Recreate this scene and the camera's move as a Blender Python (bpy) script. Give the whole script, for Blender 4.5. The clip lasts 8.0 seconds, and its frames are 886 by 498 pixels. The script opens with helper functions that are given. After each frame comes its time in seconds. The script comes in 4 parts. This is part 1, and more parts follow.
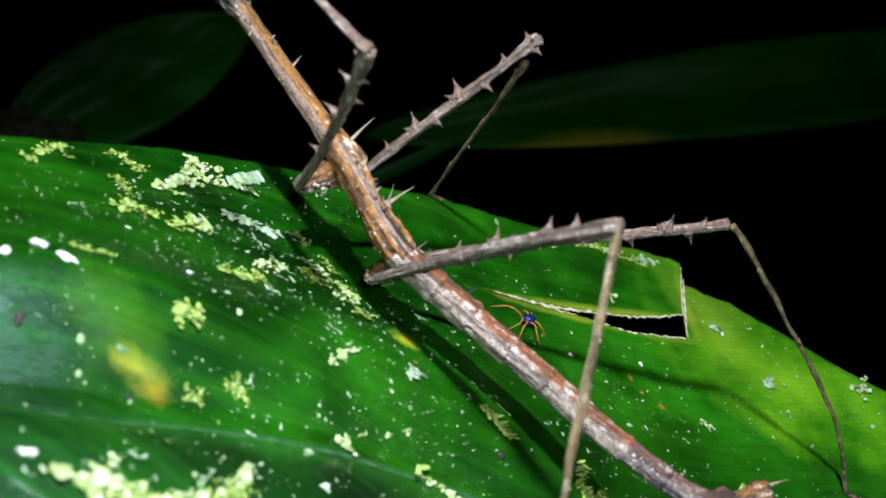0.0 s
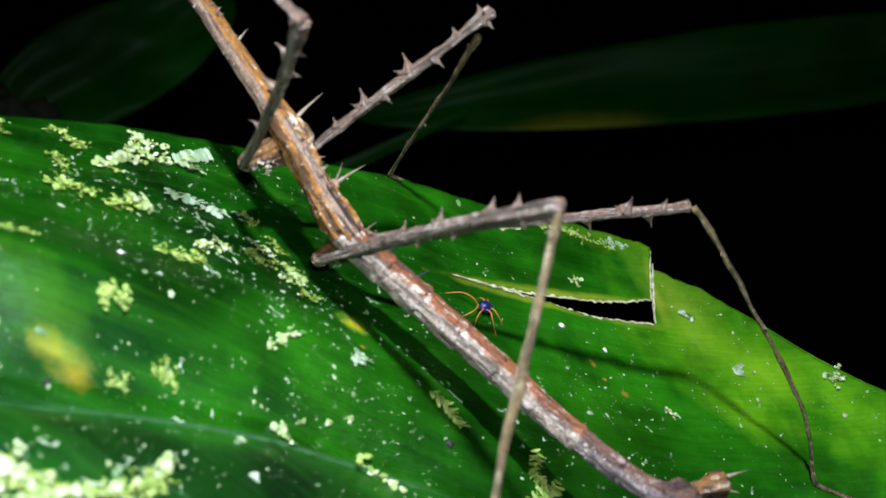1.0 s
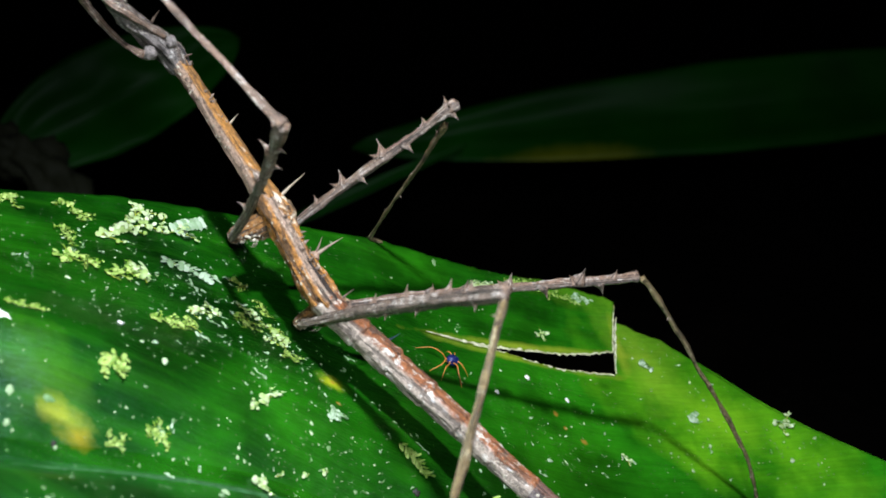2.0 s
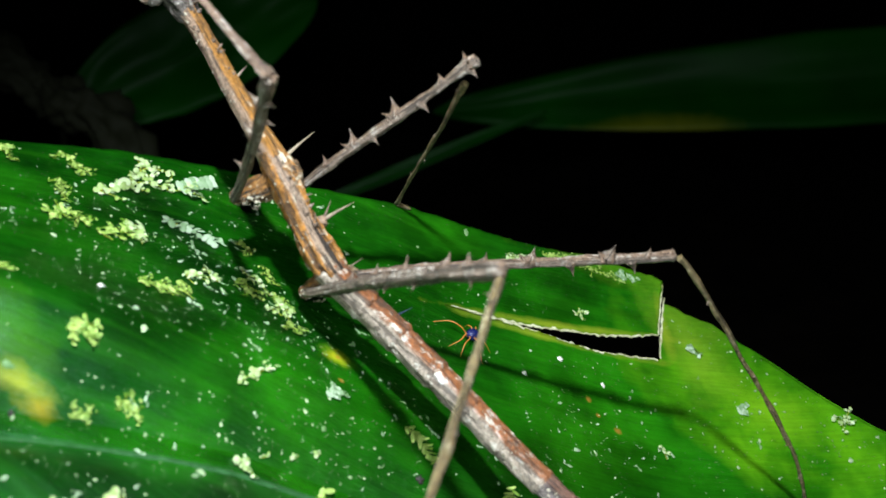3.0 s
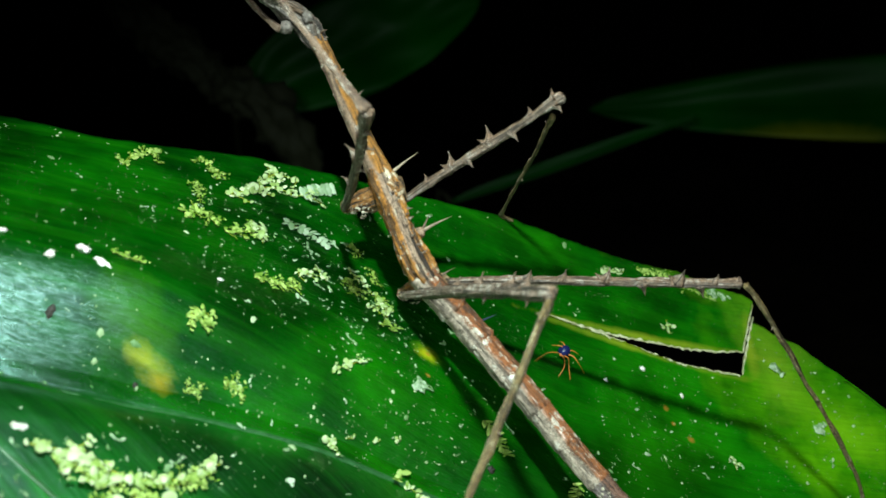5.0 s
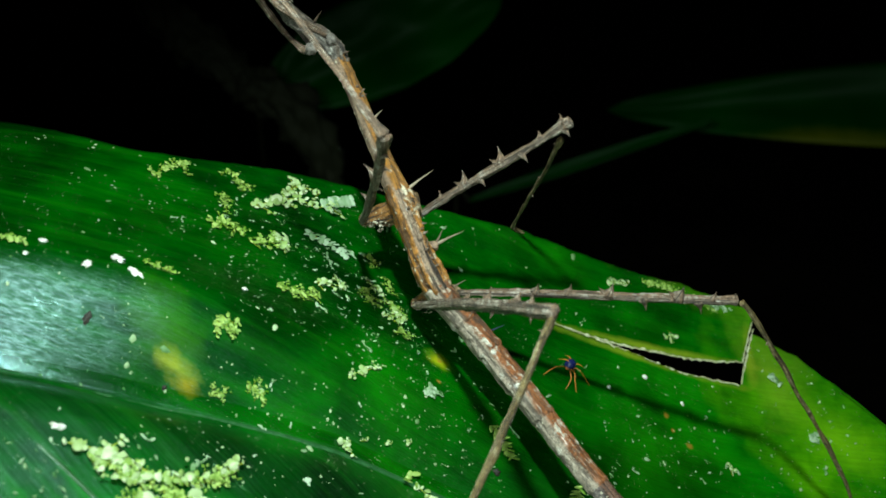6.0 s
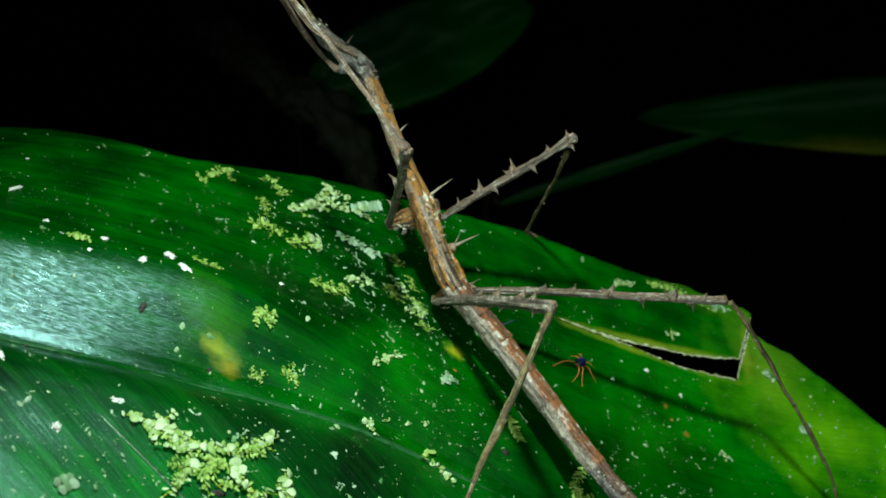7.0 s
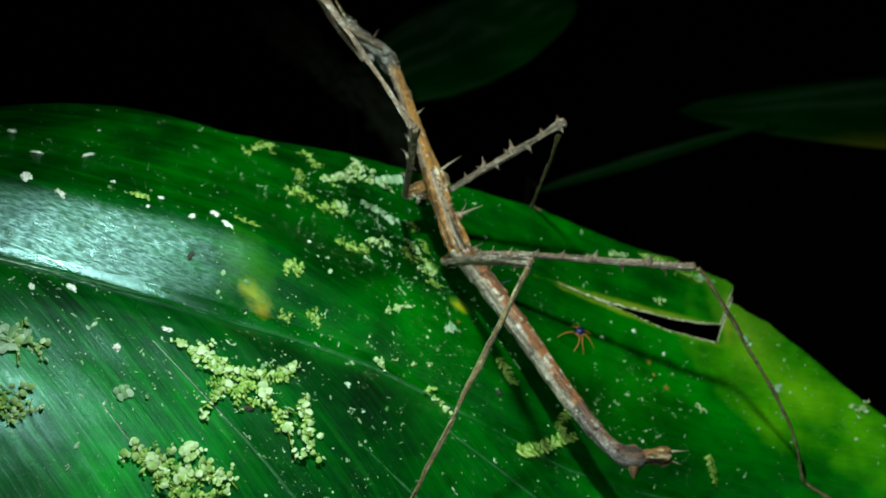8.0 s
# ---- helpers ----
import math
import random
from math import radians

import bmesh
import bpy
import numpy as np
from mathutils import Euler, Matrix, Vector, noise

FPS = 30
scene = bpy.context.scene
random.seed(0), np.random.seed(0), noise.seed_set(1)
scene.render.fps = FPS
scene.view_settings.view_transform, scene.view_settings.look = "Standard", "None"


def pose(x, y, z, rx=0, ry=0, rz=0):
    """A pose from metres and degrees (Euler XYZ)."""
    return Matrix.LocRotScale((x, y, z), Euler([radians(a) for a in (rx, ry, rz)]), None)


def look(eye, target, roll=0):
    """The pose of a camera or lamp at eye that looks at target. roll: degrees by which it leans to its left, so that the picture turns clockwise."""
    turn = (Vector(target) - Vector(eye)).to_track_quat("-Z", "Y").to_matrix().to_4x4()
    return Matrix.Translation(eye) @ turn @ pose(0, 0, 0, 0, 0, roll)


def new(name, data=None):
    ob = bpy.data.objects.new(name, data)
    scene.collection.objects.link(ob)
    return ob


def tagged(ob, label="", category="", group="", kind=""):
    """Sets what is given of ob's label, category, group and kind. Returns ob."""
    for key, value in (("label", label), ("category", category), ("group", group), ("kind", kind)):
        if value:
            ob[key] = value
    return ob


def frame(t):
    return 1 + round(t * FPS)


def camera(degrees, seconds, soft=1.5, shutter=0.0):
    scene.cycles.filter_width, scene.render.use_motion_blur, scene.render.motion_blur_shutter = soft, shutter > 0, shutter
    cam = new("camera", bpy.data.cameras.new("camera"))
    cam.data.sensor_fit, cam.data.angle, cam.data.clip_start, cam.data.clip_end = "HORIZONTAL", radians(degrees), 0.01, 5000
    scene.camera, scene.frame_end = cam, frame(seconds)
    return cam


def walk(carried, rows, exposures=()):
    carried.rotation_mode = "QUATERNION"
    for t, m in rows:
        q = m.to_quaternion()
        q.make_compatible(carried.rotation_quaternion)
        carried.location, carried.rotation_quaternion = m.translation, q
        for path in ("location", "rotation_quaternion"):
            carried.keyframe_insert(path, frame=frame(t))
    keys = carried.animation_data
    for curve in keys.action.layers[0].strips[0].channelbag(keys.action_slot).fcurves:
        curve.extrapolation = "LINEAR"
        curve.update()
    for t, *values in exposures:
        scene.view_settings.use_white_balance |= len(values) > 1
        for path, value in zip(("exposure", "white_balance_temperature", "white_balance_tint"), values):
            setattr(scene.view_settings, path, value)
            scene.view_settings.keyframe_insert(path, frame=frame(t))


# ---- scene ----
cam = camera(39.18, 8.0, soft=1.7)
# focused on the insect, with a small aperture
cam.data.dof.use_dof, cam.data.dof.focus_distance, cam.data.dof.aperture_fstop = True, 0.225, 31.0
# The camera's path: seconds; metres right, ahead and up of the first eye; yaw, pitch and roll in degrees.
EYE, TILT = 1.0, -28.0
ROWS = [
    (0.0, 0.00062, 0.00065, -0.00039, 0.191, 0.158, 0.117),
    (0.5, 0.00107, 0.00450, -0.00185, 0.222, -0.407, -0.094),
    (1.0, 0.00851, 0.00723, -0.00078, 0.298, -0.577, -0.230),
    (1.5, 0.01357, -0.00857, 0.01029, 0.303, -0.393, -0.583),
    (1.7, 0.01261, -0.01277, 0.00863, 0.039, 0.176, -0.614),
    (2.8, 0.02557, -0.00087, 0.00792, 4.301, -1.354, -2.046),
    (3.0, 0.02692, 0.00422, 0.00891, 5.150, -1.633, -2.626),
    (3.5, 0.03101, -0.00114, 0.01046, 7.226, -1.753, -3.854),
    (4.0, 0.04060, 0.00562, 0.00094, 9.312, -2.513, -4.644),
    (4.5, 0.04202, -0.00634, 0.00796, 11.943, -2.710, -5.201),
    (4.7, 0.04358, -0.01038, 0.01250, 12.664, -2.758, -5.334),
    (5.8, 0.04112, -0.02321, 0.01766, 14.046, -3.735, -6.718),
    (6.0, 0.04657, -0.02577, 0.02065, 14.166, -3.609, -6.793),
    (6.5, 0.05348, -0.03592, 0.02281, 14.698, -3.354, -7.023),
    (7.0, 0.05618, -0.04803, 0.02260, 15.949, -3.754, -7.389),
    (7.5, 0.07650, -0.05908, 0.02302, 17.076, -4.116, -7.987),
    (8.0, 0.07979, -0.08170, 0.02155, 19.038, -4.591, -8.657),
]
EXPOSURES = [(0.0, 0.15, 6000, 13), (1.5, 0.12, 6000, 12), (3.0, 0.2, 6200, 2), (4.5, 0.02, 6450, -12), (6.0, -0.40, 6400, -21), (8.0, -0.60, 6300, -27)]
walk(cam, [(t, pose(0, 0, EYE, TILT, 0, 0) @ pose(x, y, z, 90 + pitch, roll, yaw)) for t, x, y, z, yaw, pitch, roll in ROWS], EXPOSURES)

# ---- night: a moonless forest, one torch held over the leaf and an added weaker fill lamp by the lens ----
world = bpy.data.worlds.new("night")
scene.world = world
world.use_nodes = True
world.node_tree.nodes["Background"].inputs[0].default_value = (0.10, 0.16, 0.22, 1)
world.node_tree.nodes["Background"].inputs[1].default_value = 0.004
torch_data = bpy.data.lights.new("torch", "SPOT")
torch_data.energy, torch_data.spot_size, torch_data.spot_blend, torch_data.shadow_soft_size = 3.85, radians(92), 0.9, 0.005
torch_data.color = (0.90, 0.96, 1.0)
torch = new("torch", torch_data)
torch.matrix_world = look((0.018, 0.094, 1.080), (0.008, 0.157, 0.885))
# added fill, unseen: lifts the torch's black shadows and the leaves behind
fill_lamp_data = bpy.data.lights.new("fill_lamp", "SPOT")
fill_lamp_data.energy, fill_lamp_data.spot_size, fill_lamp_data.spot_blend, fill_lamp_data.shadow_soft_size = 1.8, radians(70), 1.0, 0.012
fill_lamp_data.color = (0.94, 0.97, 1.0)
fill_lamp = new("fill_lamp", fill_lamp_data)
fill_lamp.matrix_world = look((0.030, -0.040, 1.055), (0.05, 0.25, 0.860))


# ---- small tools ----
def link(nt, a, b):
    nt.links.new(a, b)


def material(name):
    m = bpy.data.materials.new(name)
    m.use_nodes = True
    nt = m.node_tree
    return m, nt, nt.nodes["Principled BSDF"]


def node(nt, kind, **values):
    n = nt.nodes.new(kind)
    for key, value in values.items():
        n.inputs[key.replace("_", " ")].default_value = value
    return n


def coords(nt, kind="Object"):
    return nt.nodes.new("ShaderNodeTexCoord").outputs[kind]


def noise_tex(nt, vec, scale, detail=4.0, rough=0.55):
    n = node(nt, "ShaderNodeTexNoise", Scale=scale, Detail=detail, Roughness=rough)
    link(nt, vec, n.inputs["Vector"])
    return n.outputs["Fac"]


def ramp(nt, fac, *stops):
    r = nt.nodes.new("ShaderNodeValToRGB")
    while len(r.color_ramp.elements) < len(stops):
        r.color_ramp.elements.new(0.5)
    for e, (p, c) in zip(r.color_ramp.elements, stops):
        e.position, e.color = p, (*c, 1) if len(c) == 3 else c
    link(nt, fac, r.inputs[0])
    return r.outputs[0]


def grey(*stops):
    return [(p, (v, v, v)) for p, v in stops]


def mix(nt, fac, a, b, how="MIX"):
    n = nt.nodes.new("ShaderNodeMixRGB")
    n.blend_type = how
    for i, s in enumerate((fac, a, b)):
        if isinstance(s, (int, float)):
            n.inputs[i].default_value = s if i == 0 else (s, s, s, 1)
        elif isinstance(s, tuple):
            n.inputs[i].default_value = (*s, 1)
        else:
            link(nt, s, n.inputs[i])
    return n.outputs[0]


def calc(nt, how, a, b=0.0, c=0.0):
    n = nt.nodes.new("ShaderNodeMath")
    n.operation = how
    for i, s in enumerate((a, b, c)):
        if isinstance(s, (int, float)):
            n.inputs[i].default_value = s
        else:
            link(nt, s, n.inputs[i])
    return n.outputs[0]


def bump(nt, bsdf, height, distance, strength=1.0):
    b = node(nt, "ShaderNodeBump", Strength=strength, Distance=distance)
    link(nt, height, b.inputs["Height"])
    link(nt, b.outputs[0], bsdf.inputs["Normal"])


def attr(nt, name):
    a = nt.nodes.new("ShaderNodeAttribute")
    a.attribute_name = name
    return a.outputs["Fac"]


def mesh_of(name, verts, faces, mat, smooth=True, attrs=()):
    me = bpy.data.meshes.new(name)
    me.from_pydata([tuple(v) for v in verts], [], faces)
    me.materials.append(mat)
    if smooth:
        me.polygons.foreach_set("use_smooth", [True] * len(me.polygons))
    for key, values in attrs:
        me.attributes.new(key, "FLOAT", "POINT").data.foreach_set("value", values)
    me.update()
    return me


def place(name, me, parent=None, m=None, label=""):
    ob = new(name, me)
    if parent:
        ob.parent = parent
    if m is not None:
        ob.matrix_basis = m
    return tagged(ob, label)


# ---- the leaf's shape, in millimetres: u along the midrib, v across, w off its mean plane ----
LC = (-1.08, -3.72, 1.02, -0.96, 7.46, -0.46, 2.16, -1.11, 2.8, 1.89)


def rib(u):
    """The midrib's v at u: straight, then bending towards the near margin."""
    return -26.0 - np.clip(0.17 * (np.asarray(u, float) + 5), 0, 9)


GROOVE_X = np.linspace(-75, 75, 601)
GROOVE = np.interp(GROOVE_X, (-75, -50, -40, -24, -16, -10, -6, -2.5, 0, 2.5, 6, 11, 15, 18.5, 24, 32, 45, 75), (6.0, 3.2, 2.0, .3, .1, -.2, -1.1, -3.6, -5.6, -3.9, -1.6, 1.6, 3.6, 4.3, 3.2, 1.2, .1, 0))
SMOOTH = np.exp(-np.linspace(-2, 2, 17) ** 2 * 1.2)
GROOVE = np.convolve(np.pad(GROOVE, 8, mode="edge"), SMOOTH / SMOOTH.sum(), "valid")


def blade(a, b):
    a, b = a / 60, b / 40
    return (LC[0] + LC[1] * a + LC[2] * b + LC[3] * a * a + LC[4] * a * b + LC[5] * b * b
            + LC[6] * a ** 3 + LC[7] * a * a * b + LC[8] * a * b * b + LC[9] * b ** 3)


def leaf_w(u, v):
    u, v = np.asarray(u, float), np.asarray(v, float)
    uc, vc = np.clip(u, -105, 145), np.clip(v, -75, 48)
    w = blade(uc, vc) + (u - uc) * (blade(uc + .5, vc) - blade(uc - .5, vc)) + (v - vc) * (blade(uc, vc + .5) - blade(uc, vc - .5))
    w = w + 0.10 * (u + 50) * np.exp(-((u + 52) / 34) ** 2 - ((v + 20) / 12) ** 2)
    return w + np.interp(u, (-75, -35, 0, 25, 90), (1, 1.2, .55, .3, .15)) * np.interp(v - rib(u), GROOVE_X, GROOVE)


LEAF_M = Matrix(((0.77075, -0.41058, 0.48721, -0.019), (0.44996, 0.89215, 0.04002, 0.160), (-0.45109, 0.18838, 0.87237, 0.905), (0, 0, 0, 1)))
LEAF_INV = LEAF_M.inverted()


def on_leaf(u, v, h=0.0):
    """A place in the leaf's own space, in metres, h millimetres over its face."""
    return Vector((u, v, float(leaf_w(u, v)) + h)) / 1000


def leaf_normal(u, v):
    du, dv = float(leaf_w(u + .4, v) - leaf_w(u - .4, v)) / .8, float(leaf_w(u, v + .4) - leaf_w(u, v - .4)) / .8
    return Vector((-du, -dv, 1)).normalized()


# ---- materials ----
def leaf_material():
    m, nt, p = material("leaf_green")
    co = coords(nt)
    sep = nt.nodes.new("ShaderNodeSeparateXYZ")
    link(nt, co, sep.inputs[0])
    u, v = calc(nt, "MULTIPLY", sep.outputs[0], 1000.0), calc(nt, "MULTIPLY", sep.outputs[1], 1000.0)
    bend = calc(nt, "MINIMUM", calc(nt, "MAXIMUM", calc(nt, "MULTIPLY", calc(nt, "ADD", u, 5.0), 0.17), 0.0), 9.0)
    d = calc(nt, "ADD", calc(nt, "ADD", v, 26.0), bend)
    far = calc(nt, "GREATER_THAN", d, 0.0)
    slope = calc(nt, "ADD", calc(nt, "MULTIPLY", far, -0.72), 0.84)
    wob = calc(nt, "MULTIPLY", noise_tex(nt, co, 18.0, 2.0), 5.0)
    q = calc(nt, "ADD", calc(nt, "ADD", d, calc(nt, "MULTIPLY", u, slope)), wob)
    grainway = nt.nodes.new("ShaderNodeCombineXYZ")
    link(nt, q, grainway.inputs[0])
    link(nt, calc(nt, "MULTIPLY", u, 0.05), grainway.inputs[1])
    fine = noise_tex(nt, grainway.outputs[0], 1.5, 3.0)
    wide = noise_tex(nt, grainway.outputs[0], 0.3, 2.0)
    broad = noise_tex(nt, co, 22.0, 3.0)
    stretch = nt.nodes.new("ShaderNodeMapping")
    stretch.inputs["Scale"].default_value = (0.16, 1.0, 1.0)
    link(nt, co, stretch.inputs["Vector"])
    streak = noise_tex(nt, stretch.outputs[0], 420.0, 4.0)
    blot = noise_tex(nt, co, 65.0, 4.0, 0.6)
    deep = ramp(nt, broad, (0.3, (0.0014, 0.013, 0.0004)), (0.5, (0.0030, 0.033, 0.0006)), (0.72, (0.010, 0.082, 0.0010)))
    light = ramp(nt, broad, (0.3, (0.006, 0.056, 0.001)), (0.5, (0.012, 0.099, 0.0015)), (0.72, (0.027, 0.175, 0.0025)))
    tipward = calc(nt, "ADD", calc(nt, "ADD", calc(nt, "MULTIPLY", u, 0.008), 0.06), calc(nt, "MULTIPLY", calc(nt, "SUBTRACT", noise_tex(nt, co, 12.0, 2.0), 0.5), 1.6))
    col = mix(nt, ramp(nt, tipward, *grey((0.0, 0.0), (0.75, 1.0))), deep, light)
    col = mix(nt, 0.25, col, ramp(nt, streak, (0.3, (0.0015, 0.022, 0.001)), (0.75, (0.012, 0.11, 0.002))))
    col = mix(nt, 0.75, col, ramp(nt, blot, *grey((0.36, 0.30), (0.64, 1.3))), "MULTIPLY")
    col = mix(nt, calc(nt, "MULTIPLY", ramp(nt, wide, *grey((0.5, 0.0), (0.75, 1.0))), 0.3), col, (0.022, 0.14, 0.003))

    def patch(cu, cv, ru, rv, lean=0.0, ragged=0.5, size=120.0):
        a = calc(nt, "DIVIDE", calc(nt, "SUBTRACT", u, cu), ru)
        b = calc(nt, "DIVIDE", calc(nt, "ADD", calc(nt, "SUBTRACT", v, cv), calc(nt, "MULTIPLY", calc(nt, "SUBTRACT", u, cu), lean)), rv)
        r = calc(nt, "SQRT", calc(nt, "ADD", calc(nt, "MULTIPLY", a, a), calc(nt, "MULTIPLY", b, b)))
        return calc(nt, "ADD", r, calc(nt, "MULTIPLY", calc(nt, "SUBTRACT", noise_tex(nt, co, size, 4.0, 0.6), 0.5), ragged * 2))

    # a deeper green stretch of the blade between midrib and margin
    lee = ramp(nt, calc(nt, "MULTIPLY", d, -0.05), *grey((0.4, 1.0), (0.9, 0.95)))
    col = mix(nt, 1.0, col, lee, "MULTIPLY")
    # near left corner painted brighter, making up for light the torch lacks there
    corner_boost = ramp(nt, patch(-74, -70, 42, 28, -0.3, 0.4, 40.0), *grey((0.5, 3.0), (1.3, 1.0)))
    col = mix(nt, 1.0, col, corner_boost, "MULTIPLY")
    # a deeper stretch of green on the far half too
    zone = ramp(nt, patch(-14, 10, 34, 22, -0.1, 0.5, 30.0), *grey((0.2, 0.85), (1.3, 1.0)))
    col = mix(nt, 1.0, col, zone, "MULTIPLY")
    # painted shade: the dark side of the midrib groove, halved at its core
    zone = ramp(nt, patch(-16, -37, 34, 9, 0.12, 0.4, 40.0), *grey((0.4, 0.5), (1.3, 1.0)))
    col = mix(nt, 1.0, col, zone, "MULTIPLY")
    # darker beside the abdomen's end, down to 0.45 at its middle
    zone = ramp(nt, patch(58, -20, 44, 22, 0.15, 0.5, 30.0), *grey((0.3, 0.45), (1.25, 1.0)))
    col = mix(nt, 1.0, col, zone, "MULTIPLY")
    # the yellowing towards the tip, and chlorotic blotches by the midrib
    tip = ramp(nt, patch(116, -3, 36, 20, 0.45, 0.9, 45.0), *grey((0.15, 1.0), (0.6, 0.6), (1.25, 0.0)))
    col = mix(nt, calc(nt, "MULTIPLY", tip, 0.8), col, ramp(nt, blot, (0.35, (0.030, 0.155, 0.002)), (0.65, (0.125, 0.33, 0.005))))
    tip2 = ramp(nt, patch(101, 15, 11, 15, 0.5, 0.7, 110.0), *grey((0.1, 1.0), (1.2, 0.0)))
    col = mix(nt, calc(nt, "MULTIPLY", tip2, 0.4), col, (0.22, 0.31, 0.02))
    lime = ramp(nt, patch(113, 1, 13, 8, 0.35, 0.7, 80.0), *grey((0.1, 1.0), (1.2, 0.0)))
    col = mix(nt, calc(nt, "MULTIPLY", lime, 0.75), col, (0.17, 0.36, 0.008))
    rim = ramp(nt, patch(90, 30, 26, 5, 0.22, 0.8, 90.0), *grey((0.2, 1.0), (1.2, 0.0)))
    col = mix(nt, calc(nt, "MULTIPLY", rim, 0.22), col, (0.16, 0.30, 0.012))
    # yellowed lips of the tear
    for cu, cv, ru, rv, lean, amount in ((70, 16.7, 31, 1.3, 0.03, 0.7), (70, 13.8, 30, 1.3, 0.125, 0.7), (95.5, 18, 1.8, 9, 0.0, 0.6)):
        s = ramp(nt, patch(cu, cv, ru, rv, lean, 0.5, 260.0), *grey((0.2, 1.0), (1.2, 0.0)))
        col = mix(nt, calc(nt, "MULTIPLY", s, amount), col, (0.20, 0.25, 0.015))
    for cu, cv, ru, rv, lean, amount, tone in ((-37, -16, 10, 8, 0.3, 0.35, (0.06, 0.20, 0.004)), (-34.0, -20.6, 4.6, 2.0, 0.25, 0.45, (0.40, 0.40, 0.03)), (-32.0, -22.6, 3.2, 1.4, 0.2, 0.45, (0.40, 0.27, 0.010)),
                                               (17.3, -1.7, 4.2, 3.4, 0.0, 0.7, (0.10, 0.24, 0.005)), (17.3, -1.4, 3.3, 2.7, 0.0, 0.85, (0.38, 0.34, 0.012))):
        s = ramp(nt, patch(cu, cv, ru, rv, lean, 0.9, 1700.0 / (ru + 2)), *grey((0.0, 1.0), (0.4, 0.6), (0.8, 0.2), (1.35, 0.0)))
        col = mix(nt, calc(nt, "MULTIPLY", s, amount), col, tone)
    for cu, cv, r in ((17.3, -1.7, 0.7), (72, 1.3, 0.8), (76.3, -5, 0.9), (73, -2, 0.6), (16, -7.5, 0.6)):
        s = ramp(nt, patch(cu, cv, r, r, 0.0, 0.6, 900.0), *grey((0.3, 1.0), (1.0, 0.0)))
        col = mix(nt, calc(nt, "MULTIPLY", s, 0.75), col, (0.28, 0.13, 0.02))
    # fine paler and darker lines along the side veins, and fine pale dust
    col = mix(nt, 0.22, col, ramp(nt, fine, *grey((0.38, 0.6), (0.64, 1.35))), "MULTIPLY")
    dust = ramp(nt, noise_tex(nt, co, 2600.0, 2.0), *grey((0.68, 0.0), (0.74, 1.0)))
    dust = calc(nt, "MULTIPLY", dust, ramp(nt, noise_tex(nt, co, 90.0, 2.0), *grey((0.48, 0.0), (0.7, 1.0))))
    col = mix(nt, calc(nt, "MULTIPLY", dust, 0.5), col, (0.35, 0.5, 0.28))
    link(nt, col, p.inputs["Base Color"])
    # smooth along the rib's flank, duller elsewhere
    ribband = ramp(nt, calc(nt, "ABSOLUTE", calc(nt, "SUBTRACT", d, 1.6)), *grey((0.0, 1.0), (0.9, 1.0), (2.6, 0.0)))
    # short brushed marks that follow the side veins
    brushway = nt.nodes.new("ShaderNodeCombineXYZ")
    link(nt, q, brushway.inputs[0])
    link(nt, calc(nt, "MULTIPLY", u, 0.15), brushway.inputs[1])
    brush = noise_tex(nt, brushway.outputs[0], 2.8, 3.0, 0.7)
    dull = ramp(nt, noise_tex(nt, co, 160.0, 4.0), *grey((0.3, 0.25), (0.7, 0.33)))
    dull = calc(nt, "ADD", dull, ramp(nt, brush, *grey((0.38, 0.10), (0.62, 0.0))))
    near = ramp(nt, calc(nt, "MULTIPLY", d, -0.1), *grey((0.1, 0.0), (0.6, 1.0)))
    dull = calc(nt, "ADD", dull, calc(nt, "MULTIPLY", near, 0.03))
    link(nt, mix(nt, ribband, dull, 0.21), p.inputs["Roughness"])
    gloss = calc(nt, "ADD", ramp(nt, calc(nt, "MULTIPLY", d, 0.02), *grey((0.1, 0.75), (0.36, 0.16))), calc(nt, "MULTIPLY", near, calc(nt, "SUBTRACT", ramp(nt, fine, *grey((0.42, 0.0), (0.68, 0.4))), 0.38)))
    gloss = calc(nt, "MULTIPLY", gloss, mix(nt, calc(nt, "MULTIPLY", near, 0.6), ramp(nt, brush, *grey((0.42, 0.4), (0.62, 1.5))), (1.0, 1.0, 1.0)))
    link(nt, calc(nt, "ADD", gloss, calc(nt, "MULTIPLY", ribband, 0.25)), p.inputs["Specular IOR Level"])
    p.inputs["Specular Tint"].default_value = (0.64, 0.94, 0.97, 1)
    grain = noise_tex(nt, co, 2100.0, 4.0, 0.7)
    h = calc(nt, "ADD", calc(nt, "MULTIPLY", fine, 0.25), calc(nt, "MULTIPLY", wide, 0.25))
    h = calc(nt, "ADD", h, calc(nt, "MULTIPLY", grain, 0.3))
    h = calc(nt, "ADD", h, calc(nt, "MULTIPLY", blot, 0.15))
    h = calc(nt, "ADD", h, calc(nt, "MULTIPLY", brush, calc(nt, "SUBTRACT", 0.7, calc(nt, "MULTIPLY", near, 0.4))))
    bump(nt, p, calc(nt, "ADD", h, calc(nt, "MULTIPLY", streak, 0.06)), 0.00012)
    return m


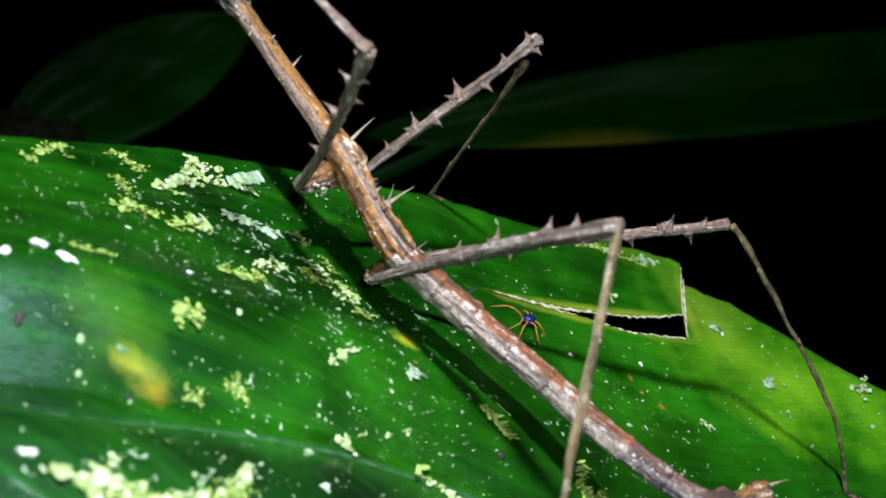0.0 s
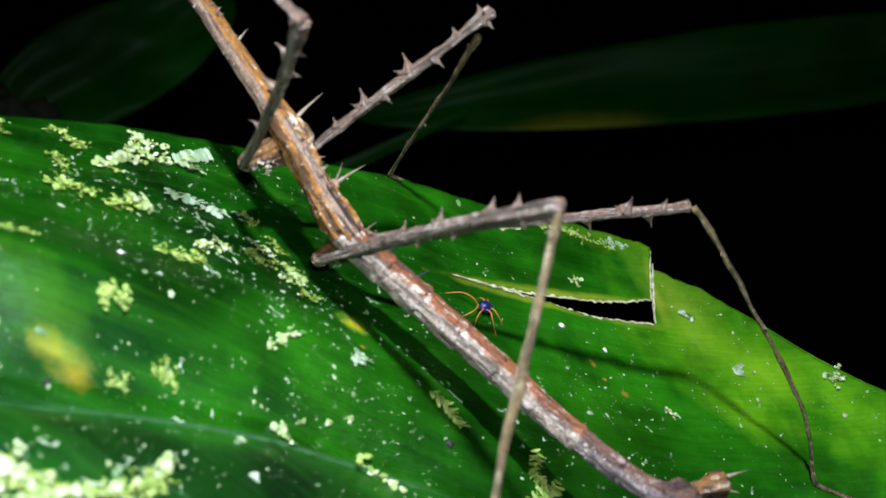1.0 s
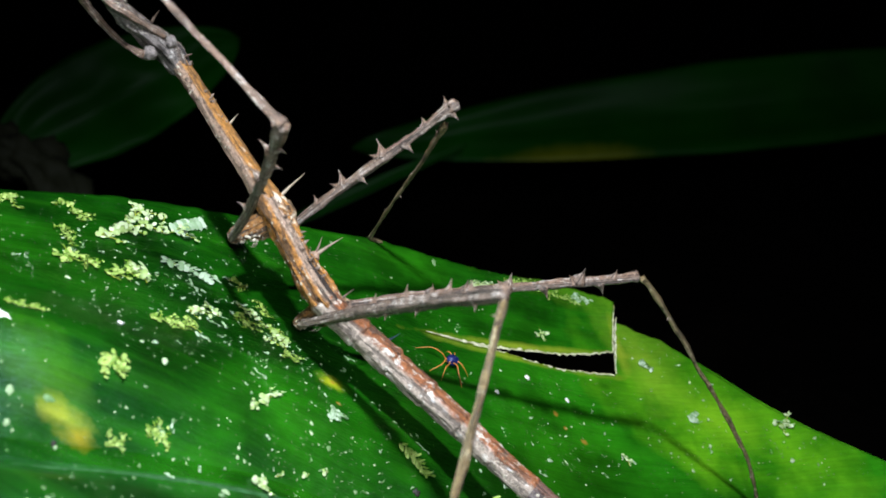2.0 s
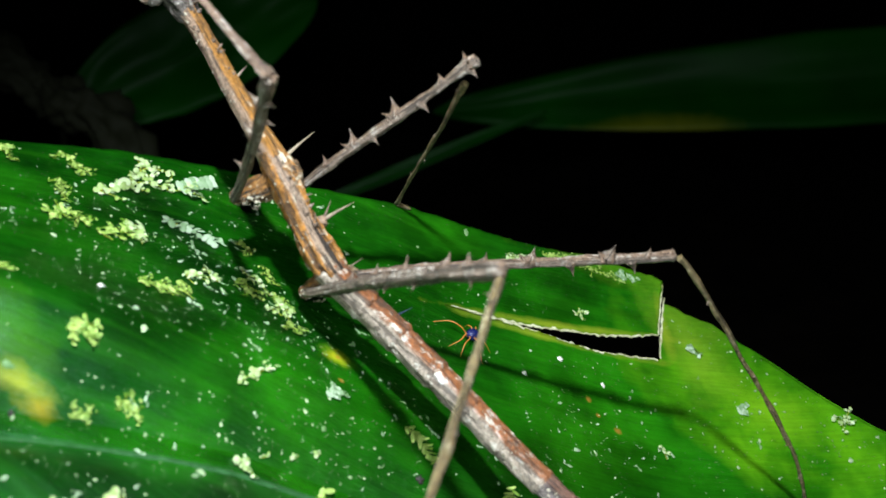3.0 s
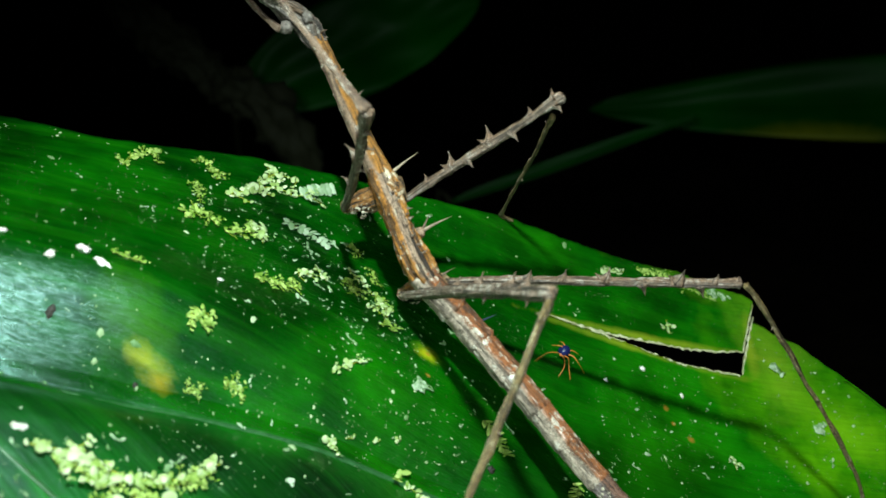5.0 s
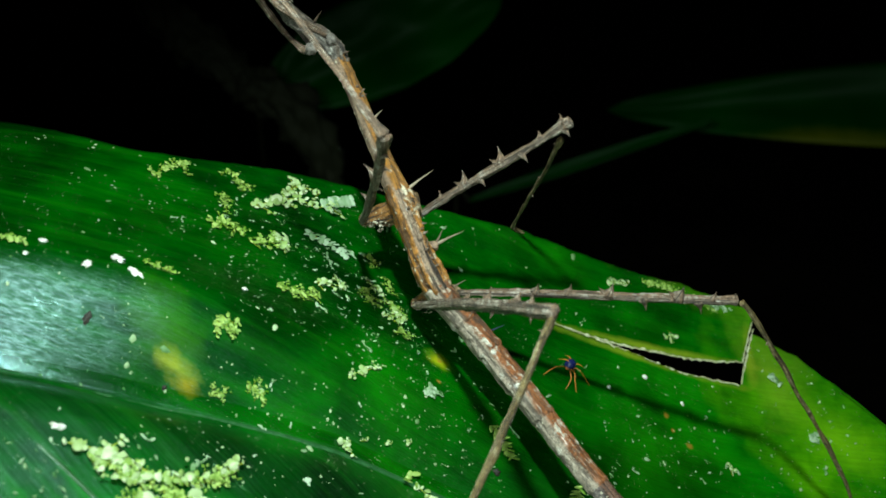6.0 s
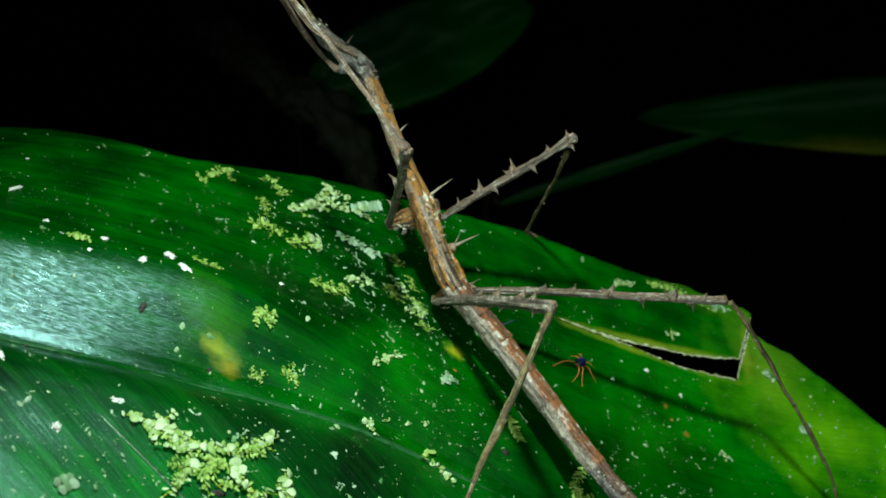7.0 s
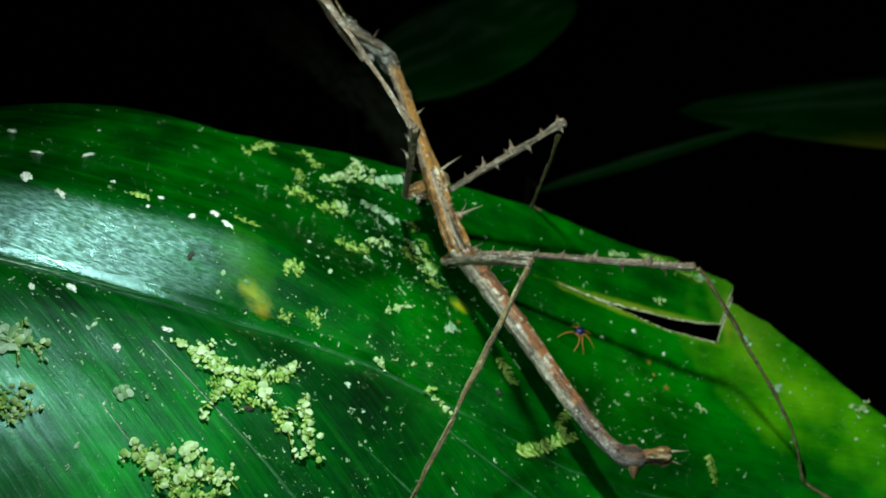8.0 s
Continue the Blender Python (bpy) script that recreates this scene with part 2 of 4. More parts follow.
def cuticle(name, ridge, field, crust, dark, crusty=0.5, scale=420.0, bands=0.0, worn=1.0, grooves=()):
    """Bark-like insect skin: ridges of one colour on a field of another, long dark cracks, pale crust and flecks.
    bands 0: the ridge colour runs along one side of the back; 1: along both edges."""
    m, nt, p = material(name)
    co = coords(nt)
    skin = nt.nodes.new("ShaderNodeCombineXYZ")
    for k, key in enumerate(("along", "face", "flank")):
        link(nt, attr(nt, key), skin.inputs[k])
    long_ = noise_tex(nt, skin.outputs[0], 2.4, 5.0, 0.6)
    thin = noise_tex(nt, skin.outputs[0], 6.0, 4.0, 0.65)
    wob = calc(nt, "MULTIPLY", calc(nt, "SUBTRACT", noise_tex(nt, co, scale * 0.55, 5.0, 0.65), 0.5), 0.6)
    one = ramp(nt, calc(nt, "ADD", attr(nt, "around"), wob), *grey((0.40, 0.0), (0.54, 1.0)))
    both = ramp(nt, calc(nt, "ADD", calc(nt, "ABSOLUTE", attr(nt, "edge")), wob), *grey((0.30, 0.0), (0.46, 1.0)))
    col = mix(nt, mix(nt, bands, one, both), field, ridge)
    pale = calc(nt, "ADD", noise_tex(nt, co, scale * 1.3, 6.0, 0.7), calc(nt, "MULTIPLY", calc(nt, "SUBTRACT", long_, 0.5), 0.8))
    col = mix(nt, calc(nt, "MULTIPLY", ramp(nt, pale, *grey((0.64 - 0.16 * crusty, 0.0), (0.74 - 0.16 * crusty, 1.0))), 0.85), col, crust)
    col = mix(nt, ramp(nt, noise_tex(nt, co, scale * 0.9, 5.0, 0.7), *grey((0.33, 0.9 * worn), (0.44, 0.0))), col, dark)
    col = mix(nt, ramp(nt, long_, *grey((0.42, 0.95 * worn), (0.49, 0.0))), col, dark)
    col = mix(nt, ramp(nt, thin, *grey((0.36, 0.7 * worn), (0.44, 0.0))), col, dark)
    for at, wide, amount in grooves:
        line = calc(nt, "ADD", calc(nt, "ABSOLUTE", calc(nt, "SUBTRACT", attr(nt, "edge"), at)), calc(nt, "MULTIPLY", calc(nt, "SUBTRACT", long_, 0.42), 0.9))
        col = mix(nt, calc(nt, "MULTIPLY", ramp(nt, line, *grey((wide * 0.5, 1.0), (wide, 0.0))), amount), col, dark)
    col = mix(nt, 0.7, col, ramp(nt, noise_tex(nt, co, scale * 4.5, 4.0, 0.7), *grey((0.36, 1 - 0.88 * worn), (0.64, 1.2))), "MULTIPLY")
    link(nt, col, p.inputs["Base Color"])
    link(nt, ramp(nt, noise_tex(nt, co, scale * 2.0, 4.0, 0.7), *grey((0.35, 0.36), (0.65, 0.75))), p.inputs["Roughness"])
    p.inputs["Specular IOR Level"].default_value = 0.5
    p.inputs["Coat Weight"].default_value, p.inputs["Coat Roughness"].default_value = 0.08, 0.2
    h = calc(nt, "ADD", noise_tex(nt, co, scale * 1.6, 6.0, 0.7), calc(nt, "MULTIPLY", noise_tex(nt, co, scale * 5, 4.0, 0.7), 0.5))
    h = calc(nt, "ADD", h, calc(nt, "ADD", calc(nt, "MULTIPLY", long_, 1.0), calc(nt, "MULTIPLY", thin, 0.25)))
    bump(nt, p, h, 0.0006)
    return m


def plant(name, low, high, rough=0.55, scale=700.0, back=0.0):
    m, nt, p = material(name)
    co = coords(nt)
    geo = nt.nodes.new("ShaderNodeNewGeometry")
    f = calc(nt, "ADD", calc(nt, "MULTIPLY", geo.outputs["Random Per Island"], 0.75), calc(nt, "MULTIPLY", noise_tex(nt, co, scale, 3.0), 0.25))
    col = ramp(nt, f, (0.1, low), (0.85, high))
    link(nt, col, p.inputs["Base Color"])
    p.inputs["Roughness"].default_value = rough
    p.inputs["Specular IOR Level"].default_value = 0.35
    bump(nt, p, noise_tex(nt, co, scale * 3, 3.0), 0.0001)
    if back:
        # thin enough for light to pass
        glow, both = nt.nodes.new("ShaderNodeBsdfTranslucent"), node(nt, "ShaderNodeMixShader", Fac=back)
        link(nt, col, glow.inputs["Color"])
        link(nt, p.outputs[0], both.inputs[1])
        link(nt, glow.outputs[0], both.inputs[2])
        link(nt, both.outputs[0], nt.nodes["Material Output"].inputs["Surface"])
    return m


def plain(name, a, b, scale=600.0, rough=0.6, relief=0.0001, spec=0.4):
    m, nt, p = material(name)
    co = coords(nt)
    link(nt, ramp(nt, noise_tex(nt, co, scale, 5.0, 0.6), (0.3, a), (0.7, b)), p.inputs["Base Color"])
    p.inputs["Roughness"].default_value, p.inputs["Specular IOR Level"].default_value = rough, spec
    bump(nt, p, noise_tex(nt, co, scale * 2, 4.0), relief)
    return m


LEAF = leaf_material()
TORN = plain("torn_leaf_edge", (0.16, 0.15, 0.04), (0.62, 0.60, 0.42), 700.0, 0.7)
RIBPALE = plain("midrib_pale_green", (0.010, 0.045, 0.010), (0.035, 0.105, 0.035), 500.0, 0.33, 0.00015, 0.6)
SKIN_THORAX = cuticle("thorax_skin", (0.33, 0.14, 0.022), (0.29, 0.185, 0.125), (0.58, 0.48, 0.38), (0.028, 0.014, 0.007), 0.0, 420.0, 0.0, 0.7, ((0.1, 0.10, 0.6),))
SKIN_HIND = cuticle("hind_thorax_skin", (0.38, 0.155, 0.023), (0.35, 0.235, 0.165), (0.70, 0.60, 0.46), (0.022, 0.012, 0.007), 0.3, 480.0, 1.0, 0.85, ((-0.30, 0.22, 1.0), (0.22, 0.10, 0.5)))
SKIN_HIP = cuticle("hip_skin", (0.28, 0.12, 0.025), (0.27, 0.165, 0.085), (0.66, 0.56, 0.42), (0.022, 0.012, 0.007), 0.45, 520.0, 0.5)
SKIN_ABDOMEN = cuticle("abdomen_skin", (0.26, 0.085, 0.024), (0.37, 0.29, 0.23), (0.66, 0.60, 0.52), (0.035, 0.022, 0.015), 0.4, 420.0, 0.0, 0.75)
SKIN_END = cuticle("abdomen_end_skin", (0.15, 0.07, 0.045), (0.17, 0.13, 0.125), (0.46, 0.40, 0.34), (0.02, 0.014, 0.013), 0.3, 420.0, 0.0, 0.85)
SKIN_HEAD = cuticle("head_skin", (0.13, 0.092, 0.07), (0.17, 0.14, 0.125), (0.46, 0.42, 0.38), (0.02, 0.014, 0.012), 0.45)
SKIN_LEG = cuticle("leg_skin", (0.235, 0.145, 0.095), (0.24, 0.172, 0.13), (0.54, 0.47, 0.41), (0.02, 0.013, 0.011), 0.5, 520.0, 0.0, 0.8, ((0.35, 0.14, 0.6),))
SKIN_SHANK = cuticle("shank_skin", (0.19, 0.125, 0.045), (0.25, 0.185, 0.085), (0.52, 0.45, 0.28), (0.02, 0.013, 0.007), 0.5, 400.0, 0.0, 0.85)
CRUST = plant("lichen_crust", (0.12, 0.10, 0.07), (0.46, 0.40, 0.31), 0.5)
SPINE = plain("spine_horn", (0.06, 0.04, 0.03), (0.19, 0.135, 0.10), 900.0, 0.5)
SPINE_DARK = plain("spine_blue_black", (0.01, 0.012, 0.022), (0.04, 0.05, 0.09), 900.0, 0.3)
SPINE_PALE = plain("spine_pale_horn", (0.10, 0.075, 0.055), (0.34, 0.27, 0.19), 900.0, 0.45)
WORT_PALE = plant("liverwort_pale", (0.25, 0.37, 0.065), (0.68, 0.76, 0.48), 0.42, 900.0, 0.35)
WORT_YELLOW = plant("liverwort_yellow_green", (0.10, 0.21, 0.008), (0.44, 0.56, 0.15), 0.5, 900.0, 0.3)
WORT_STEM = plain("liverwort_stem", (0.14, 0.20, 0.008), (0.34, 0.36, 0.03), 900.0, 0.6)
WORT_WHITE = plant("liverwort_white", (0.13, 0.25, 0.08), (0.52, 0.62, 0.45), 0.4, 900.0, 0.35)
FLECK = plain("white_crust", (0.38, 0.34, 0.28), (0.80, 0.80, 0.76), 1200.0, 0.7)
DARKBIT = plain("dark_debris", (0.012, 0.012, 0.01), (0.04, 0.03, 0.025), 1200.0, 0.6)
SPECK = plant("pale_specks", (0.03, 0.11, 0.012), (0.38, 0.46, 0.27), 0.6)
MITE_BODY = plain("mite_blue_black", (0.004, 0.005, 0.03), (0.014, 0.018, 0.10), 1500.0, 0.25)
MITE_LEG = plain("mite_orange", (0.32, 0.09, 0.015), (0.50, 0.19, 0.035), 1500.0, 0.4)
SOIL = plain("forest_soil", (0.012, 0.009, 0.006), (0.04, 0.03, 0.02), 8.0, 0.9, 0.02)
STEM_MOSSY = plant("mossy_stem", (0.006, 0.008, 0.0015), (0.019, 0.02, 0.005), 0.8, 150.0)


def far_leaf_material(name, edge, tone):
    m, nt, p = material(name)
    co = coords(nt)
    sep = nt.nodes.new("ShaderNodeSeparateXYZ")
    link(nt, co, sep.inputs[0])
    col = ramp(nt, noise_tex(nt, co, 14.0, 3.0), (0.3, tone), (0.7, tuple(2 * v for v in tone)))
    if edge:
        along = calc(nt, "DIVIDE", calc(nt, "SUBTRACT", sep.outputs[0], edge[0]), edge[1])
        across = calc(nt, "DIVIDE", calc(nt, "SUBTRACT", sep.outputs[1], edge[2]), edge[3])
        r = calc(nt, "SQRT", calc(nt, "ADD", calc(nt, "MULTIPLY", along, along), calc(nt, "MULTIPLY", across, across)))
        r = calc(nt, "ADD", r, calc(nt, "MULTIPLY", calc(nt, "SUBTRACT", noise_tex(nt, co, 70.0), 0.5), 0.6))
        col = mix(nt, ramp(nt, r, *grey((0.4, 1.0), (1.0, 0.0))), col, (0.20, 0.23, 0.004))
    link(nt, col, p.inputs["Base Color"])
    p.inputs["Roughness"].default_value = 0.45
    p.inputs["Specular IOR Level"].default_value = 0.15
    return m


# ---- ground: the forest floor far below, out of the torch's reach ----
def build_ground():
    n, half, verts, faces = 60, 40.0, [], []
    for i in range(n + 1):
        for j in range(n + 1):
            x, y = half * (2 * i / n - 1) ** 3, half * (2 * j / n - 1) ** 3
            verts.append((x, y, 0.06 * noise.noise((x * 0.8, y * 0.8, 0)) + 0.02 * noise.noise((x * 4, y * 4, 3))))
    for i in range(n):
        for j in range(n):
            a = i * (n + 1) + j
            faces.append((a, a + n + 1, a + n + 2, a + 1))
    place("ground", mesh_of("ground", verts, faces, SOIL))
    tagged(bpy.data.objects["ground"], "dark bare soil of the forest floor at night", "ground", kind="structure")


build_ground()


# ---- the big leaf that everything rests on ----
MARGIN_U = (-160, -120, -93, -80, -68, -55, -42, -28, -14, 4, 23, 40, 55, 70, 78, 90, 92.2, 92.8, 97, 100, 107, 119, 129, 136, 148, 158, 166)
MARGIN_V = (34, 40, 43.5, 45.3, 45, 42, 38, 38.6, 40, 39.7, 38.8, 38.4, 36, 33.6, 33, 29, 28, 23.6, 22.8, 21.4, 19.5, 11, 1.5, -5, -17, -26, -30)
NEAR_U, NEAR_V = (-160, -60, 20, 80, 120, 150, 166), (-100, -104, -98, -84, -64, -43, -31)
SLIT_U, SLIT_TOP, SLIT_LOW = (44.5, 50, 56, 60, 64.5, 72.5, 79, 86, 92), (17.7, 17.1, 16.5, 16.2, 16.0, 16.0, 15.7, 15.9, 16.6), (17.7, 17.1, 16.3, 15.7, 14.9, 13.2, 12.2, 11.8, 11.6)
SLIT_END = 92.0


def jag(u, amount, seed, pitch=1.1):
    return amount * (noise.noise((u * pitch, seed, 0)) + 0.6 * noise.noise((u * pitch * 3.1, seed, 7)))


def slit(u):
    """The two lips of the tear at u: their v below and above."""
    if u <= 44.5:
        return 17.7, 17.7
    if u > SLIT_END + 0.1:
        return (11.9, 11.9)
    low, top = float(np.interp(u, SLIT_U, SLIT_LOW)), float(np.interp(u, SLIT_U, SLIT_TOP))
    open_ = min(1.0, (u - 44.5) / 14)
    return low + jag(u, 0.42, 3.0) * open_, top + jag(u, 0.42, 9.0) * open_


def build_leaf():
    us = sorted(set([round(-160 + 1.5 * i, 2) for i in range(137)] + [round(44.5 + 0.5 * i, 2) for i in range(96)] + [SLIT_END, SLIT_END + 1.0] + [round(93.5 + 1.5 * i, 2) for i in range(48)] + [165.5]))
    us = [u for u in us if not (SLIT_END < u < SLIT_END + 1.0) and u < 166]
    n1, n2 = 104, 26
    verts, index_low, index_top, faces = [], {}, {}, []
    for i, u in enumerate(us):
        low, top = slit(u)
        vmin, vmax = float(np.interp(u, NEAR_U, NEAR_V)), float(np.interp(u, MARGIN_U, MARGIN_V)) + jag(u, 0.35, 21.0, 0.35)
        low, top = min(low, vmax - 0.4), min(top, vmax - 0.2)
        low = max(low, vmin + 0.2)
        for j in range(n1 + 1):
            v = vmin + (low - vmin) * j / n1
            index_low[i, j] = len(verts)
            verts.append((u, v))
        near = max(0.0, 1 - abs(u - SLIT_END - 0.5) / 18)
        for j in range(n2 + 1):
            v = top + (vmax - top) * j / n2
            if j == 0 and abs(top - low) < 1e-6:
                index_top[i, 0] = index_low[i, n1]
                continue
            index_top[i, j] = len(verts)
            verts.append((u + near * max(0.0, v - 12.5) * 0.36 + (jag(v, 0.14, 33.0 + (u > SLIT_END)) if abs(u - SLIT_END - 0.5) < 0.6 else 0), v))
    for i in range(len(us) - 1):
        for j in range(n1):
            faces.append((index_low[i, j], index_low[i + 1, j], index_low[i + 1, j + 1], index_low[i, j + 1]))
        if us[i] == SLIT_END:
            continue
        for j in range(n2):
            faces.append((index_top[i, j], index_top[i + 1, j], index_top[i + 1, j + 1], index_top[i, j + 1]))
    flat = np.array(verts)
    w = leaf_w(flat[:, 0], flat[:, 1])
    # the torn flap stands a little proud of its neighbour
    rise = np.clip((flat[:, 0] - 60) / 32, 0, 1) * (flat[:, 1] > 14.0) * (flat[:, 0] < 92.6 + np.maximum(0, flat[:, 1] - 12.5) * 0.36)
    d = flat[:, 1] - rib(flat[:, 0])
    q = d + flat[:, 0] * np.where(d > 0, 0.12, 0.84)
    bend = np.array([noise.noise((a * 0.02, b * 0.03, 9)) for a, b in verts])
    w = w + np.where(d < 0, 0.05, 0.07) * np.sin(q * 0.62 + 5 * bend) * np.clip(np.abs(d) / 8, 0, 1) * (0.7 + bend) + 0.02 * np.sin(q * 1.9 + 9 * bend)
    soft = np.array([0.12 * noise.noise((a * 0.12, b * 0.3, 0)) + 0.35 * noise.noise((a * 0.03, b * 0.06, 4)) for a, b in verts])
    co = np.column_stack([flat, w + soft + 0.5 * rise]) / 1000
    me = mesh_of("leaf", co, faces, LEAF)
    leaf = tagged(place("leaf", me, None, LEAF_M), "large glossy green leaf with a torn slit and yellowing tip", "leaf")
    stalk = glide([on_leaf(-158, float(rib(-158)), -0.5), Vector((-0.20, -0.03, -0.03)), Vector((-0.24, 0.02, -0.15)), LEAF_INV @ Vector((-0.32, 0.10, 0.0))], 0.01)
    place("petiole", tube("petiole", stalk, [0.003] * len(stalk), RIBPALE, 10), leaf)
    thick = leaf.modifiers.new("thickness", "SOLIDIFY")
    thick.thickness, thick.offset = 0.0004, -1.0
    return leaf


def frames_along(pts, up):
    """Tangent, side and up for each point of a line."""
    out = []
    for i, p in enumerate(pts):
        t = (pts[min(i + 1, len(pts) - 1)] - pts[max(i - 1, 0)]).normalized()
        s = t.cross(up)
        s = s.normalized() if s.length > 1e-6 else t.orthogonal().normalized()
        out.append((t, s, s.cross(t).normalized()))
    return out


def glide(points, step):
    """A smooth line through a few points."""
    points = [Vector(p) for p in points]
    ext = [points[0] * 2 - points[1], *points, points[-1] * 2 - points[-2]]
    out = []
    for i in range(1, len(ext) - 2):
        a, b, c, d = ext[i - 1:i + 3]
        n = max(1, int((c - b).length / step))
        for k in range(n):
            t = k / n
            out.append(0.5 * (2 * b + (c - a) * t + (2 * a - 5 * b + 4 * c - d) * t * t + (3 * b - a - 3 * c + d) * t ** 3))
    return out + [points[-1]]


def tube(name, pts, radii, mat, sides=12, up=Vector((0, 0, 1)), rough=0.0, grain=900.0, flat=1.0, seed=0.0, caps=True, ridged=0.6, keels=()):
    """A swept skin round a line; radii per point; rough: relief as a share of the radius."""
    verts, faces, around, along, face, flank, edge = [], [], [], [], [], [], []
    run = 0.0
    for i, (p, (t, s, n)) in enumerate(zip(pts, frames_along(pts, up))):
        for k in range(sides):
            a = 2 * math.pi * k / sides
            way = s * math.sin(a) + n * math.cos(a) * flat
            r = radii[i] * (1 + sum(amp * math.exp(-((math.remainder(a - at, 2 * math.pi) + 0.15 * noise.noise((run * 160, at, seed))) / wide) ** 2) for at, amp, wide in keels))
            if rough:
                q = (p + way * r) * grain
                r *= 1 + rough * 1.2 * noise.noise((math.cos(a) * 1.7 + seed, math.sin(a) * 1.7, run * 110)) + rough * ridged * noise.noise((math.cos(a) * 3.4, math.sin(a) * 3.4 + seed, run * 70)) + rough * 0.8 * (noise.noise(q * 0.45 + Vector((seed, 0, 0))) + 0.5 * noise.noise(q) + 0.4 * noise.noise(q * 2.3)) + 0.12 * rough * math.sin(5 * a + seed)
            verts.append(p + way * r)
            around.append(0.5 + 0.5 * math.cos(a + 0.75))
            along.append(run * 45)
            face.append(math.cos(a) + seed)
            flank.append(math.sin(a))
            edge.append(math.sin(a - 0.6))
        run += (pts[min(i + 1, len(pts) - 1)] - p).length
    for i in range(len(pts) - 1):
        for k in range(sides):
            a, b = i * sides + k, i * sides + (k + 1) % sides
            faces.append((a, b, b + sides, a + sides))
    if caps:
        for i, flip in ((0, False), (len(pts) - 1, True)):
            t = (pts[1] - pts[0]).normalized() if i == 0 else (pts[-1] - pts[-2]).normalized()
            verts.append(pts[i] + t * radii[i] * (-0.5 if i == 0 else 0.5))
            for values, value in ((around, 0.5), (along, i and run * 45), (face, seed), (flank, 0.0), (edge, 0.0)):
                values.append(value)
            ring = [i * sides + k for k in range(sides)]
            for k in range(sides):
                f = (ring[k], ring[(k + 1) % sides], len(verts) - 1)
                faces.append(f if flip else f[::-1])
    return mesh_of(name, verts, faces, mat, True, (("around", around), ("along", along), ("face", face), ("flank", flank), ("edge", edge)))


def taper(*stops):
    xs, ys = zip(*stops)
    return lambda n: [float(np.interp(i / max(1, n - 1), xs, ys)) / 1000 for i in range(n)]


def leaf_line(points, h, step=0.8):
    """A line in the leaf's space that lies on its face."""
    pts = glide([Vector((u, v, 0)) for u, v in points], step)
    return [on_leaf(p.x, p.y, h) for p in pts]


def build_leaf_parts():
    pts = leaf_line([(u, float(rib(u))) for u in (-150, -100, -60, -30, -10, 5, 20, 35, 50, 90, 155)], -0.22, 2.0)
    place("midrib", tube("midrib", pts, taper((0, 0.7), (0.5, 0.6), (1, 0.3))(len(pts)), RIBPALE, 14, flat=0.6), leaf, None, "pale green midrib sunk in a groove")
    for line in ([(-80, -41), (-59.3, -59.5), (-48, -68.5), (-34, -79), (-10, -92)], [(-100, -44), (-75, -66), (-57, -88)], [(-60, -38), (-35, -55), (-8, -72), (20, -88)], [(-28, -38), (0, -52), (35, -68)], [(10, -36), (40, -47), (75, -62)]):
        pts = leaf_line(line, -0.12, 1.5)
        place("vein", tube("vein", pts, taper((0, 0.3), (0.5, 0.42), (1, 0.15))(len(pts)), RIBPALE, 10, flat=0.4, rough=0.12, grain=500), leaf)
    # dry lips of the tear
    lips = []
    lips.append([(u, slit(u)[0]) for u in np.arange(46, 92.01, 0.5)])
    lips.append([(u + max(0.0, 1 - abs(u - 92.5) / 18) * max(0.0, slit(u)[1] - 12.5) * 0.36, slit(u)[1]) for u in np.arange(46, 92.01, 0.5)])
    lips.append([(92.0 + (1 - 0.5 / 18) * max(0, v - 12.5) * 0.36 + jag(v, 0.14, 33.0), v) for v in np.arange(16.6, 27.4, 0.5)])
    lips.append([(93.0 + (1 - 0.5 / 18) * max(0, v - 12.5) * 0.36 + jag(v, 0.14, 34.0), v) for v in np.arange(11.9, 25.0, 0.5)])
    for k, lip in enumerate(lips):
        pts = [on_leaf(u, v, 0.5 * min(1, max(0, (u - 60) / 32)) * (k in (1, 2)) - 0.05) for u, v in lip]
        rad = [(0.2 + 0.2 * noise.noise((i * 0.45, k, 2))) / 1000 * min(1.0, 0.3 + i / 14 if k < 2 else 1.0) for i in range(len(pts))]
        place("torn_edge", tube("torn_edge", pts, rad, TORN, 8, rough=0.6, grain=1800), leaf, None, "dry tan torn edge")


leaf = build_leaf()
build_leaf_parts()


def lobe(verts, faces, c, n, way, size, cup, rnd=None, slim=(1.1, 0.85)):
    """One small rounded scale: a shallow, uneven, cupped disc."""
    s = way - n * way.dot(n)
    s = s.normalized() if s.length > 1e-6 else n.orthogonal().normalized()
    t = n.cross(s)
    base, ring = len(verts), 10
    wave, deep = (rnd.uniform(0, 6.28), rnd.uniform(0.02, 0.13)) if rnd else (0, 0)
    verts.append(c + n * cup * size * 0.5)
    for rr, hh in ((0.6, 0.34), (1.0, -0.14)):
        for k in range(ring):
            a = 2 * math.pi * k / ring
            e = rr * (1 + deep * math.sin(3 * a + wave) + 0.5 * deep * math.sin(5 * a + 2 * wave))
            verts.append(c + (s * math.cos(a) * slim[0] + t * math.sin(a) * slim[1]) * size * e + n * size * hh * cup * (1 + deep * 2 * math.sin(2 * a + wave)))
    for k in range(ring):
        a, b = base + 1 + k, base + 1 + (k + 1) % ring
        faces.append((base, a, b))
        faces.append((a, a + ring, b + ring, b))


# ---- the stick insect ----
def mm(x, y, z):
    return Vector((x, y, z)) / 1000


UP = (LEAF_M.to_3x3() @ Vector((0, 0, 1))).normalized()


